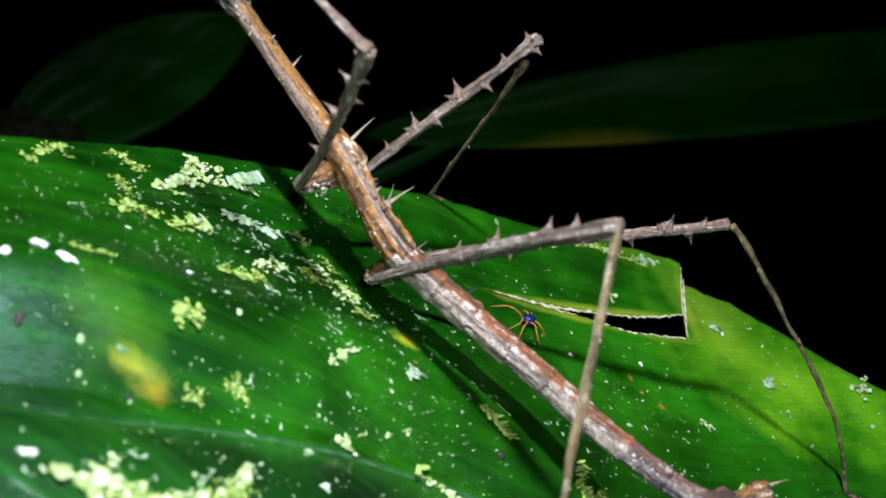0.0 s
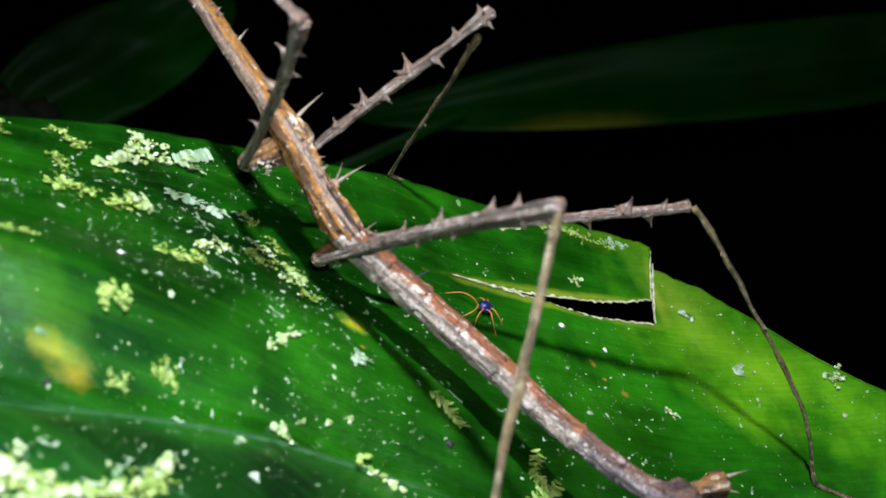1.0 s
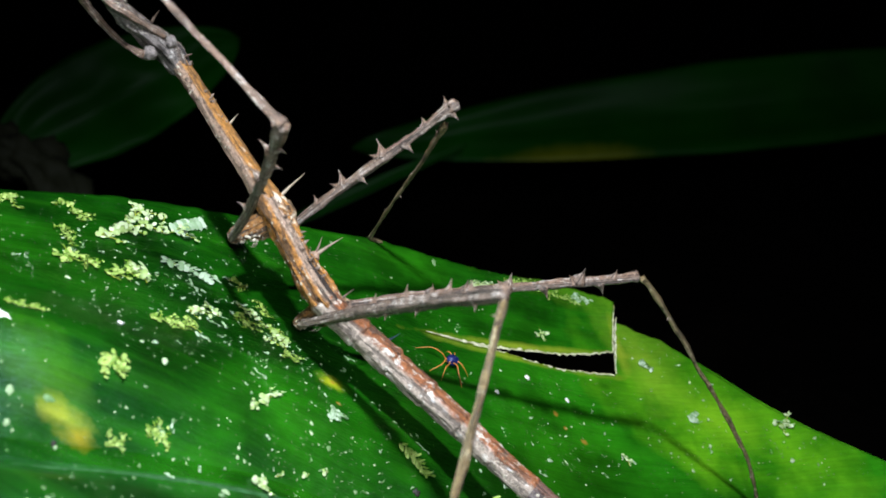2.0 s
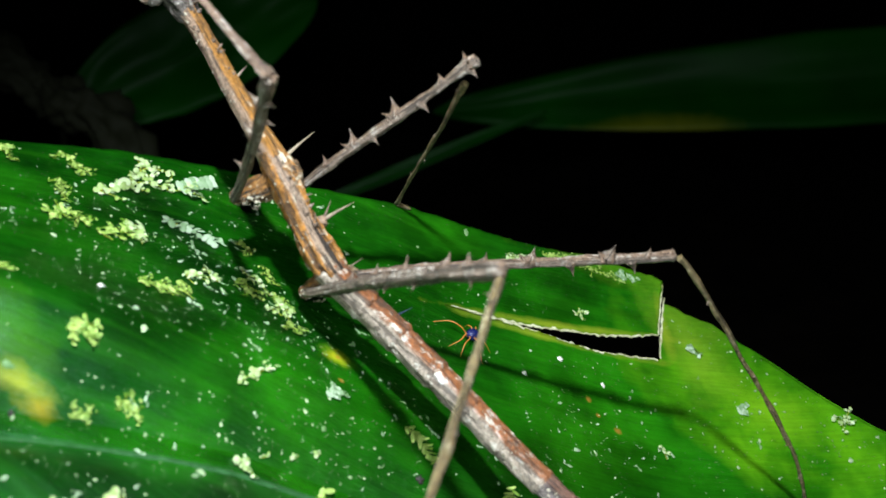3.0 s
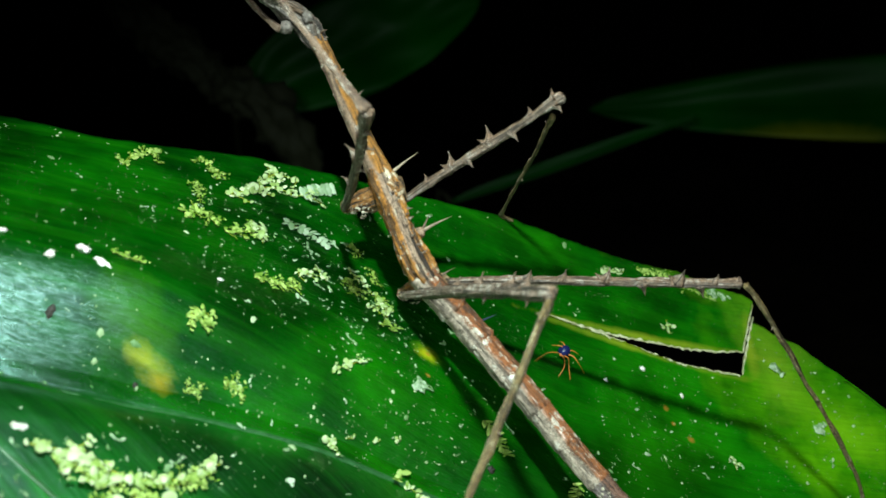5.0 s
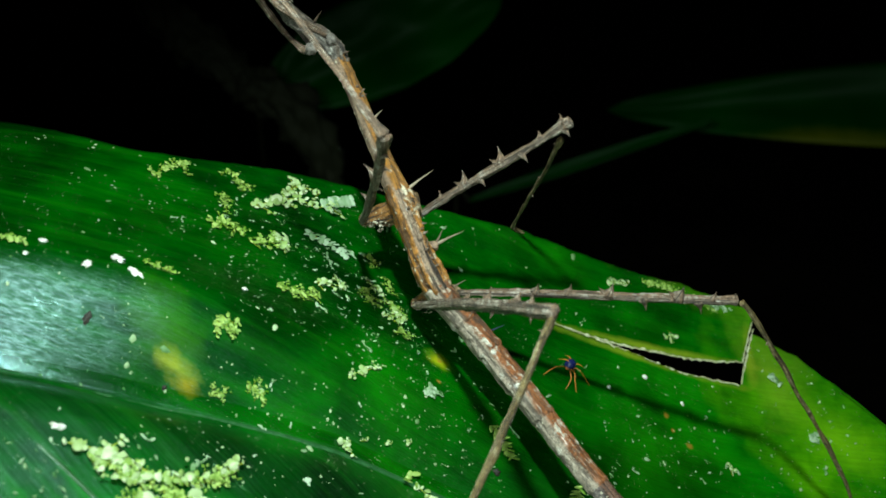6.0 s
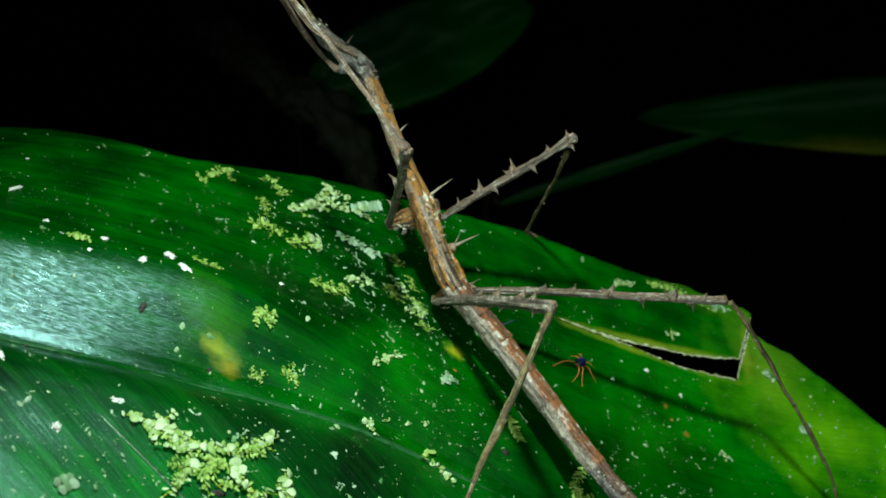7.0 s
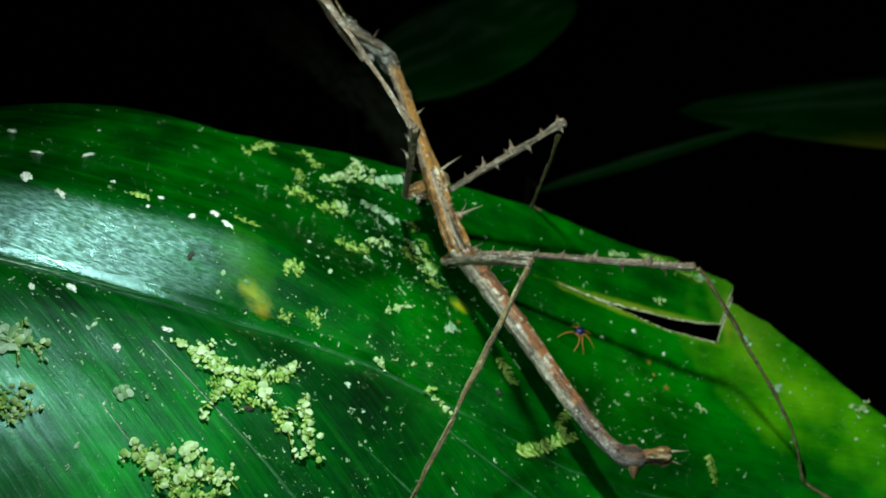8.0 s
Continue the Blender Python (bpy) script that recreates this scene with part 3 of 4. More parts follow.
def spine_mesh(name, base, tip, r, mat, sides=7, bend=0.04, seed=0.0, power=1.15):
    side = (tip - base).cross(UP)
    side = side.normalized() if side.length > 1e-9 else Vector((1, 0, 0))
    mid = (base + tip) / 2 + side.cross(tip - base) * bend
    pts = glide([base, mid, tip], (tip - base).length / 7)
    return tube(name, pts, [r * (1 - i / (len(pts) - 1)) ** power * 0.95 + r * 0.06 for i in range(len(pts))], mat, sides, UP, 0.12, 2500, seed=seed)


def knob(name, c, r, mat, seed):
    """A lumpy ball."""
    verts, faces, rows, sides = [], [], 16, 26
    for i in range(rows + 1):
        f = math.pi * i / rows
        for k in range(sides):
            a = 2 * math.pi * k / sides
            q = Vector((math.sin(f) * math.cos(a), math.sin(f) * math.sin(a), math.cos(f)))
            lump = 1 + 0.30 * noise.noise(q * 1.6 + Vector((seed, 0, 0))) + 0.18 * noise.noise(q * 3.7 + Vector((0, seed, 0))) + 0.09 * noise.noise(q * 8.0 + Vector((0, 0, seed)))
            verts.append(c + q * r * lump)
    for i in range(rows):
        for k in range(sides):
            p, q = i * sides + k, i * sides + (k + 1) % sides
            faces.append((p, p + sides, q + sides, q))
    return mesh_of(name, verts, faces, mat)


def build_insect():
    insect = tagged(new("stick_insect"), "spiny brown stick insect standing on the wet green leaf", "stick insect")
    back = glide([mm(*p) for p in ((-41.5, 186, 955.5), (-38, 188.8, 950), (-32.5, 193, 941.3), (-23.6, 184, 931.8), (-15.3, 175, 923.4), (-10.8, 171, 916.4), (-6.2, 167.6, 909.6),
                                   (-0.4, 166.6, 904.2), (7, 162.6, 899), (15.6, 157.2, 893.7), (24, 151.5, 888.5), (33.5, 145.6, 883.5), (38.5, 143.6, 881.6))], 0.0005)
    run = [0.0]
    for a, b in zip(back, back[1:]):
        run.append(run[-1] + (b - a).length * 1000)
    total = run[-1]

    def near(p):
        return min(range(len(back)), key=lambda i: (back[i] - p).length)

    neck, mid_hips, hind_hips = near(mm(-32.5, 193, 941.3)), near(mm(-15.3, 175, 923.4)), near(mm(-6.2, 167.6, 909.6))

    def section(name, i, j, stops, mat, rough, parent=insect, label="", grain=900.0, ridged=0.8, keels=()):
        pts = back[i:j + 1]
        ob = place(name, tube(name, pts, taper(*stops)(len(pts)), mat, 56, UP, rough, grain, seed=i * 0.37, ridged=ridged, keels=keels), parent, None, label)
        return ob

    head_end = near(mm(-38, 188.8, 950))
    head = section("head", 0, head_end + 2, ((0, 0.8), (0.25, 1.3), (0.6, 1.65), (0.85, 1.7), (1, 1.35)), SKIN_HEAD, 0.26, grain=700.0, label="grey crusty head")
    section("prothorax", head_end - 1, neck + 2, ((0, 1.4), (0.3, 1.95), (0.7, 2.1), (0.9, 1.95), (1, 1.5)), SKIN_HEAD, 0.28, grain=700.0)
    section("mesothorax", neck - 1, mid_hips - 3, ((0, 1.7), (0.1, 1.45), (0.45, 1.45), (0.8, 1.7), (1, 2.15)), SKIN_THORAX, 0.07, ridged=1.2, keels=((-0.75, 0.10, 0.35), (0.1, -0.10, 0.2), (0.9, 0.06, 0.3)), label="long orange-brown middle thorax")
    section("metathorax", mid_hips - 6, hind_hips, ((0, 1.9), (0.12, 2.4), (0.3, 2.2), (0.58, 1.95), (0.85, 2.5), (1, 2.4)), SKIN_HIND, 0.17, ridged=1.8, keels=((-0.85, 0.20, 0.28), (-0.3, -0.16, 0.22), (0.25, 0.08, 0.25), (0.62, -0.10, 0.18), (1.1, 0.20, 0.3)))
    # ring after ring of the abdomen
    cuts = np.linspace(hind_hips - 2, len(back) - 1, 9).astype(int)
    for k in range(8):
        f = k / 7
        r0, r1 = np.interp(f, (0, 0.3, 0.75, 1), (2.5, 2.35, 2.0, 1.8)), np.interp(f + 0.14, (0, 0.3, 0.75, 1), (2.5, 2.35, 2.0, 1.8))
        section("abdomen_ring", cuts[k], cuts[k + 1] + 2, ((0, r0 * 0.98), (0.12, r0 * 0.96), (0.5, r0 * 0.97), (0.85, r1 * 1.04), (0.96, r1 * 1.1), (1, r1 * 0.98)), SKIN_ABDOMEN if k < 6 else SKIN_END, 0.09, keels=((-0.5, 0.06, 0.5), (0.55, 0.05, 0.25), (1.5, 0.07, 0.3)))
    # the tail, a flared, notched last ring
    tail_pts = glide([back[-6], mm(40, 143.6, 881.0), mm(43.4, 145.6, 880.2)], 0.0005)
    tail = place("tail", tube("tail", tail_pts, taper((0, 1.75), (0.5, 2.15), (0.85, 2.3), (1, 1.6))(len(tail_pts)), SKIN_END, 24, UP, 0.26, 700), insect, None, "ragged dark purple-brown tail end")
    end_pts = glide([mm(42.6, 145.2, 880.4), mm(45.5, 147, 880.0), mm(48.6, 148.9, 879.6)], 0.0005)
    place("end_plate", tube("end_plate", end_pts, taper((0, 1.5), (0.4, 1.75), (0.85, 2.0), (0.97, 1.85), (1, 1.5))(len(end_pts)), SKIN_HIP, 26, UP, 0.26, 700, seed=3.0), tail, None, "tan and dark brown flared last plate")
    for a, b, r in (((48, 148.7, 880.4), (52.4, 151, 880.2), 0.42), ((47.8, 148.2, 878.8), (51.4, 149.4, 877.2), 0.38)):
        place("cercus", spine_mesh("cercus", mm(*a), mm(*b), r / 1000, SPINE_PALE), tail)
    place("tail_lobe", spine_mesh("tail_lobe", mm(41.4, 144, 880.6), mm(42.6, 141.2, 877.4), 0.002, SKIN_HIP, 14, power=0.8), tail)
    rnd = random.Random(4)

    def bumps(i, j, count, size, parent, mat, radius):
        """Warts and short thorns scattered on a stretch of the body."""
        for _ in range(count):
            k = rnd.randint(i, j)
            t, s, n = frames_along(back[k:k + 2] + [back[min(k + 2, len(back) - 1)]], UP)[0]
            a = rnd.uniform(-1.9, 1.9)
            way = s * math.sin(a) + n * math.cos(a)
            r = radius(k) / 1000
            tip = back[k] + way * (r + size * rnd.uniform(0.4, 1.2) / 1000) + t * rnd.uniform(-0.5, 0.5) / 1000
            place("wart", spine_mesh("wart", back[k] + way * r * 0.8, tip, rnd.uniform(0.2, 0.4) / 1000, mat, 6, 0.0), parent)

    bumps(neck, mid_hips, 26, 0.45, insect, SPINE, lambda k: 1.7)
    bumps(mid_hips, hind_hips, 22, 0.7, insect, SPINE, lambda k: 2.4)
    bumps(hind_hips, len(back) - 12, 46, 0.5, insect, SPINE_PALE, lambda k: np.interp(k, (hind_hips, len(back)), (2.3, 1.7)))
    for a, b, r, mat in (((-15.2, 176.3, 924), (-10.6, 180.8, 927.2), 0.42, SPINE_PALE), ((-9.6, 173.5, 914.8), (-4.4, 179.2, 916.2), 0.45, SPINE_PALE), ((-16.5, 177, 922.5), (-14.5, 180.5, 923.8), 0.35, SPINE),
                         ((-8.6, 175, 915.4), (-7.6, 176, 918.0), 0.3, SPINE), ((-24, 186, 933), (-22.2, 187.4, 935), 0.35, SPINE_PALE), ((-32, 193.5, 942.5), (-29.9, 191.8, 943.9), 0.4, SPINE), ((-5.5, 169.5, 908.5), (-2.3, 172.4, 910), 0.35, SPINE), ((-3, 168.5, 905), (1.5, 172.5, 906), 0.3, SPINE_DARK),
                         ((-9.5, 170.8, 915.5), (-9.0, 171, 918.6), 0.4, SPINE), ((1.5, 166.3, 902), (5.5, 170.3, 902.8), 0.42, SPINE_DARK), ((-36, 190.8, 949.6), (-34.2, 189.8, 952), 0.3, SPINE)):
        place("body_spine", spine_mesh("body_spine", mm(*a), mm(*b), r / 1000, mat), insect)
    def granules(i, j, count, radius, low, high):
        """Pale crust in small grains along the flank."""
        verts, faces = [], []
        for _ in range(count):
            k = rnd.randint(i, j)
            t, s, n = frames_along(back[max(0, k - 1):k + 2], UP)[1]
            if noise.noise(back[k] * 230) + rnd.uniform(-0.35, 0.35) < 0:
                continue
            a = rnd.uniform(low, high)
            way = s * math.sin(a) + n * math.cos(a)
            lobe(verts, faces, back[k] + way * radius(k) * 1.0 / 1000, (way + t * rnd.uniform(-.4, .4)).normalized(), t, rnd.uniform(0.08, 0.28) / 1000, rnd.uniform(0.2, 0.7), rnd)
        place("crust", mesh_of("crust", verts, faces, CRUST), insect, None, "pale lichen crust in grains")

    granules(hind_hips, len(back) - 8, 420, lambda k: np.interp(k, (hind_hips, len(back)), (2.4, 1.8)), 0.9, 2.1)
    granules(mid_hips - 6, hind_hips, 36, lambda k: 2.75, 1.2, 2.2)
    granules(neck, mid_hips, 50, lambda k: 1.75, 1.3, 2.0)
    granules(0, neck, 170, lambda k: 1.7, -0.6, 1.8)
    for p, r, mat in (((-10.0, 169.0, 910.9), 0.85, SKIN_THORAX), ((-9.0, 174.4, 914.9), 1.0, SKIN_THORAX), ((-14.6, 178.2, 923.8), 0.8, SKIN_THORAX), ((-7.4, 167.4, 908.9), 0.7, SKIN_HIP)):
        place("tubercle", knob("tubercle", mm(*p), r / 1000, mat, p[1]), insect, None, "orange-brown wart on the thorax")
    # hips
    for p, r in (((-13.4, 177, 920.2), 1.7), ((-4.4, 170.4, 908), 1.7), ((-36.2, 188.6, 945), 1.3), ((-33.4, 191.6, 946), 1.2)):
        c = mm(*p)
        place("coxa", knob("coxa", c, r * 0.88 / 1000, SKIN_HIP if p[0] > -30 else SKIN_HEAD, p[0]), insect, None, "knobbly hip crusted with pale grains")

    for line, radii in ((((-12.6, 175.2, 922.6), (-16.2, 175.4, 920.9), (-19.8, 174.4, 919.6), (-22.4, 173.5, 918.5)), ((0, 2.3), (0.35, 2.5), (0.7, 1.7), (0.92, 1.25), (1, 0.9))),
                        (((-4.4, 168.2, 908.6), (-7.2, 169.6, 906.8), (-9.8, 170.6, 905.2), (-12, 171.3, 903.8)), ((0, 2.3), (0.35, 2.3), (0.7, 1.6), (0.92, 1.15), (1, 0.85)))):
        pts = glide([mm(*p) for p in line], 0.0003)
        place("coxa", tube("coxa", pts, taper(*radii)(len(pts)), SKIN_HIP, 30, UP, 0.36, 620, seed=line[0][0], ridged=0.4), insect, None, "knobbly brown hip crusted with pale grains")
    for p, r in (((-21.2, 173.8, 918.9), 1.7), ((-18.6, 173.6, 918.9), 2.0), ((-10.9, 170.8, 904.4), 1.5), ((-8.6, 169.4, 905.4), 2.0)):
        verts, faces = [], []
        for _ in range(60):
            way = Vector((rnd.gauss(0, 1), rnd.gauss(-0.6, 1), rnd.gauss(0.5, 1))).normalized()
            lobe(verts, faces, mm(*p) + way * r * rnd.uniform(0.76, 0.96) / 1000, way, way.orthogonal(), min(0.32, 0.06 + rnd.expovariate(11)) / 1000, rnd.uniform(0.3, 1.0), rnd)
        place("crust", mesh_of("crust", verts, faces, CRUST), insect, None, "pale grains crusted on the hip")

    def leg(fem, femr, tib, tibr, thorns, tarsus=(), shank=None):
        pts = glide([mm(*p) for p in fem], 0.0005)
        ob = place("femur", tube("femur", pts, taper(*femr)(len(pts)), SKIN_LEG, 28, UP, 0.28, 1000, seed=fem[0][0], ridged=0.35, keels=((-0.6, 0.14, 0.3), (0.35, -0.1, 0.2), (0.9, 0.12, 0.3))), insect, None, "grey-brown spiny thigh")
        for s, a, ln, r in thorns:
            ln *= 1.08
            k = min(len(pts) - 2, int(s * (len(pts) - 1)))
            t, sd, n = frames_along(pts[max(0, k - 1):k + 2], UP)[1]
            way = (sd * math.sin(radians(a)) + n * math.cos(radians(a))).normalized()
            rr = float(np.interp(s, *zip(*femr))) / 1000
            base = pts[k] + way * rr * 0.5
            place("thorn", spine_mesh("thorn", base, pts[k] + way * (rr + ln / 1000) + t * ln * 0.0003, r * 2.3 / 1000, SKIN_LEG, 9, power=1.9), ob)
            if ln > 2.0:
                place("thorn", spine_mesh("thorn", base - t * 0.0009, pts[k] - t * 0.0019 + way * (rr + ln * 0.00045), r * 1.9 / 1000, SKIN_LEG, 9, power=1.8), ob)
        tp = glide([mm(*p) for p in tib], 0.0005)
        tp = [p + 0.00022 * Vector(noise.noise_vector((k * 0.11, tib[0][0], 3))) * min(1, k / 8, (len(tp) - k) / 8) for k, p in enumerate(tp)]
        sh = place("tibia", tube("tibia", tp, [0.86 * r for r in taper(*tibr)(len(tp))], shank or SKIN_SHANK, 16, UP, 0.42, 650, seed=tib[0][1], ridged=0.3), ob, None, "thin mottled shank")
        for k in range(6, len(tp) - 6, 17):
            t, sd, n = frames_along(tp[k - 1:k + 2], UP)[1]
            a = rnd.uniform(0, 6.28)
            way = sd * math.sin(a) + n * math.cos(a)
            rr = float(np.interp(k / len(tp), *zip(*tibr))) / 1000
            place("bristle", spine_mesh("bristle", tp[k] + way * rr * 0.6, tp[k] + way * (rr + rnd.uniform(0.2, 0.7) / 1000), 0.00022, SPINE, 6, 0), insect)
        if tarsus:
            fp = glide([mm(*p) for p in tarsus], 0.0005)
            place("tarsus", tube("tarsus", fp, taper((0, 0.4), (0.2, 0.5), (0.4, 0.32), (0.6, 0.45), (1, 0.25))(len(fp)), SKIN_SHANK, 8, UP, 0.15, 900), ob)

    def foot(u, v, du, dv, n=3):
        return [tuple((LEAF_M @ on_leaf(u + du * k, v + dv * k, 0.45)) * 1000) for k in range(n)]

    # middle legs
    leg(((-22.2, 173.6, 918.6), (-18, 166, 927), (-13.2, 157.6, 938), (-9.2, 149.8, 948.4)), ((0, 0.7), (0.15, 0.68), (0.5, 0.72), (0.85, 0.8), (0.95, 1.12), (1, 0.95)),
        ((-9.2, 149.4, 948.8), (-13.2, 151.2, 952.5), (-21.3, 154.8, 960.2), (-39.5, 160, 977.5)), ((0, 0.85), (0.06, 0.6), (0.5, 0.46), (1, 0.4)),
        ((0.35, 95, 1.3, 0.35), (0.52, -90, 1.0, 0.3), (0.6, 85, 2.1, 0.45), (0.72, -80, 1.2, 0.4), (0.8, 80, 1.7, 0.45), (0.86, -95, 1.0, 0.4), (0.93, 60, 1.1, 0.5)), shank=SKIN_LEG)
    mr = (LEAF_INV @ mm(-2, 211.5, 900.1)) * 1000
    leg(((-13, 177.5, 918.8), (-6, 178, 924.5), (4, 178.4, 932.3), (14.4, 178.6, 940.6)), ((0, 0.55), (0.2, 0.68), (0.6, 0.74), (0.86, 0.7), (0.96, 1.0), (1, 0.95)),
        ((12.6, 180.6, 936.2), (9, 189, 926.5), (3.2, 200.5, 913), tuple((LEAF_M @ on_leaf(mr.x, mr.y, 0.5)) * 1000)), ((0, 0.75), (0.1, 0.5), (0.9, 0.34), (1, 0.5)),
        ((0.2, -20, 1.1, 0.35), (0.36, -25, 2.0, 0.5), (0.44, 150, 1.2, 0.4), (0.58, -20, 2.2, 0.55), (0.7, 150, 1.5, 0.45), (0.84, -10, 0.9, 0.4), (0.97, -30, 1.2, 0.45), (0.98, 60, 1.1, 0.45), (0.96, 150, 1.2, 0.45)),
        foot(mr.x, mr.y, 1.4, -0.3))
    # hind legs
    leg(((-11.8, 171.2, 903.8), (-1.2, 159.2, 913.2), (9.6, 146.2, 922.8), (20.9, 132.4, 932.6)), ((0, 0.72), (0.12, 0.85), (0.35, 1.0), (0.6, 1.12), (0.8, 1.1), (0.94, 1.2), (1, 1.05)),
        ((20.8, 132.2, 931.6), (19.3, 127.5, 927), (14, 111.5, 911.5), (5.5, 86.5, 887.6)), ((0, 0.95), (0.06, 0.62), (0.25, 0.52), (0.3, 0.62), (0.5, 0.5), (0.9, 0.42), (1, 0.5)),
        ((0.3, 10, 1.2, 0.4), (0.42, 0, 1.5, 0.45), (0.58, 5, 1.9, 0.5), (0.65, 170, 0.9, 0.35), (0.77, 0, 1.8, 0.55), (0.87, 15, 1.2, 0.5), (0.5, 175, 0.8, 0.35), (0.9, 175, 0.9, 0.4)),
        )
    hr = (LEAF_INV @ mm(78.5, 187.8, 851.7)) * 1000
    leg(((-4.6, 170.6, 908), (10, 173.2, 908.6), (28, 176, 909), (45.6, 178.6, 909.4)), ((0, 0.6), (0.15, 0.72), (0.6, 0.7), (0.9, 0.8), (1, 0.95)),
        ((46.4, 178.9, 909.2), (49, 179.8, 905.5), (60, 182.7, 886.5), (70.5, 185.4, 867), tuple((LEAF_M @ on_leaf(hr.x, hr.y, 0.5)) * 1000)), ((0, 0.75), (0.05, 0.55), (0.3, 0.5), (0.7, 0.42), (0.95, 0.4), (1, 0.5)),
        ((0.3, 5, 1.5, 0.45), (0.42, 0, 1.5, 0.45), (0.56, -5, 2.0, 0.55), (0.68, 160, 1.6, 0.5), (0.80, 15, 2.4, 0.6), (0.87, 165, 1.7, 0.5), (0.92, 5, 1.1, 0.4), (0.99, 0, 0.6, 0.4), (0.24, 170, 0.8, 0.35)),
        foot(hr.x, hr.y, 4.0, -2.2))
    # front legs, held forward past the head
    for line in (((-37.2, 187.6, 945), (-41.2, 190.2, 946.4), (-45, 191, 950.4), (-48.6, 190.5, 956.5), (-60, 191.5, 975)), ((-34.4, 191, 947.2), (-38.3, 185.4, 952.6), (-43, 185, 957.2), (-56, 186.5, 976))):
        pts = glide([mm(*p) for p in line], 0.0005)
        ob = place("femur", tube("femur", pts, taper((0, 0.7), (0.12, 0.5), (0.3, 0.65), (1, 0.7))(len(pts)), SKIN_LEG, 14, UP, 0.3, 1000, seed=line[0][0], ridged=0.3), insect, None, "grey front thigh held forward")
    for side in (-1, 1):
        pts = glide([mm(-41.6 + side * 0.8, 186, 955.8), mm(-46 + side, 186.5, 963), mm(-58 + side * 3, 189, 982)], 0.001)
        place("antenna", tube("antenna", pts, taper((0, 0.42), (0.1, 0.3), (1, 0.12))(len(pts)), SKIN_SHANK, 7, UP), insect)


build_insect()


# ---- liverworts, crusts and dust that grow on the leaf ----
def liverwort(strokes, size, mat, label, bushy=1.0, height=0.5, seed=0, dense=False):
    """Creeping shoots along the strokes, (u, v) in millimetres: thin stems with two rows of scales that overlap like shingles,
    round on the pale kinds and drawn out like a feather's barbs on the yellow kind, and side shoots."""
    rnd = random.Random(seed)
    frond = mat is WORT_YELLOW
    patch = tagged(new("liverwort"), label, "liverwort", "liverwort patches on the leaf")
    patch.matrix_basis = LEAF_M
    for st in strokes:
        verts, faces = [], []
        st = list(st) if len(st) > 1 else [st[0], (st[0][0] + size * 1.5, st[0][1] + size)]
        line = glide([Vector((u, v, 0)) for u, v in st], size * (0.3 if dense else 0.6 if frond else 0.72))
        lines = [(line, 1.0)]
        turn = 1
        for i, p in enumerate(line[:-1]):
            if not dense and rnd.random() < (0.6 if frond else 0.4) * bushy:
                turn = -turn
                ahead = line[i + 1] - p
                a = math.atan2(ahead.y, ahead.x) + turn * rnd.uniform(0.5, 1.5)
                ln = size * rnd.uniform(1.2, 3.6) * bushy
                q = p + Vector((math.cos(a), math.sin(a), 0)) * ln
                lines.append((glide([p, (p + q) / 2 + Vector((rnd.uniform(-.4, .4), rnd.uniform(-.4, .4), 0)) * size, q], size * 0.55), 0.85))
        for ln, k in lines:
            lift, rise = rnd.uniform(0.1, 0.7) * height, rnd.uniform(0.0, 0.8) * height
            drift = rnd.uniform(-0.5, 0.5)
            for i, p in enumerate(ln):
                f = i / max(1, len(ln) - 1)
                t = ln[min(i + 1, len(ln) - 1)] - ln[max(i - 1, 0)]
                t = t.normalized() if t.length > 1e-9 else Vector((1, 0, 0))
                side = Vector((-t.y, t.x, 0))
                grow = 1.0 if mat is WORT_WHITE else k * (1 - 0.3 * f) * rnd.uniform(0.65, 1.15)
                for sg in (-1, 1):
                    if rnd.random() < (0.05 if dense else 0.25 if frond else 0.2 if mat is WORT_PALE else 0.04):
                        continue
                    r = size * grow * (rnd.uniform(0.5, 0.75) if dense else rnd.uniform(0.38, 0.66) if frond else rnd.uniform(0.52, 0.66) if mat is WORT_WHITE else rnd.uniform(0.3, 0.68))
                    out = (side * sg + t * (rnd.uniform(0.3, 0.8) if frond else rnd.uniform(0.1, 0.5))).normalized()
                    q = p + out * r * (1.15 if frond else 0.85) + Vector((rnd.gauss(0, 1), rnd.gauss(0, 1), 0)) * size * (0.04 if mat is WORT_WHITE else 0.17)
                    if q.y > float(np.interp(q.x, MARGIN_U, MARGIN_V)) + 0.4:
                        continue
                    n = (leaf_normal(q.x, q.y) + side * sg * rnd.uniform(-0.05, 0.4) + side * drift - t * rnd.uniform(0.1, 0.45) + Vector((rnd.gauss(0, 1), rnd.gauss(0, 1), 0)) * (0.4 if mat is WORT_PALE else 0.2)).normalized()
                    lobe(verts, faces, on_leaf(q.x, q.y, 0.12 + lift + rise * f + 0.25 * r), n, out, r / 1000, rnd.uniform(0.15, 0.7 if mat is WORT_PALE else 0.4), rnd, (1.7, rnd.uniform(0.4, 0.6)) if dense else (1.3, rnd.uniform(0.6, 0.85)) if frond else (1.15, rnd.uniform(0.78, 0.9)) if mat is WORT_WHITE else (1.12, rnd.uniform(0.85, 1.0)))
            if len(ln) > 3 and k < 1:
                pts = [on_leaf(p.x, p.y, 0.1 + lift + rise * i / len(ln)) for i, p in enumerate(ln)]
                place("side_stem", tube("side_stem", pts, [size * 0.055 / 1000] * len(pts), WORT_STEM, 6), patch)
        if verts:
            tagged(place("shoot", mesh_of("shoot", verts, faces, mat), patch), kind="stuff")
        pts = [on_leaf(p.x, p.y, 0.15 + 0.3 * height) for p in line]
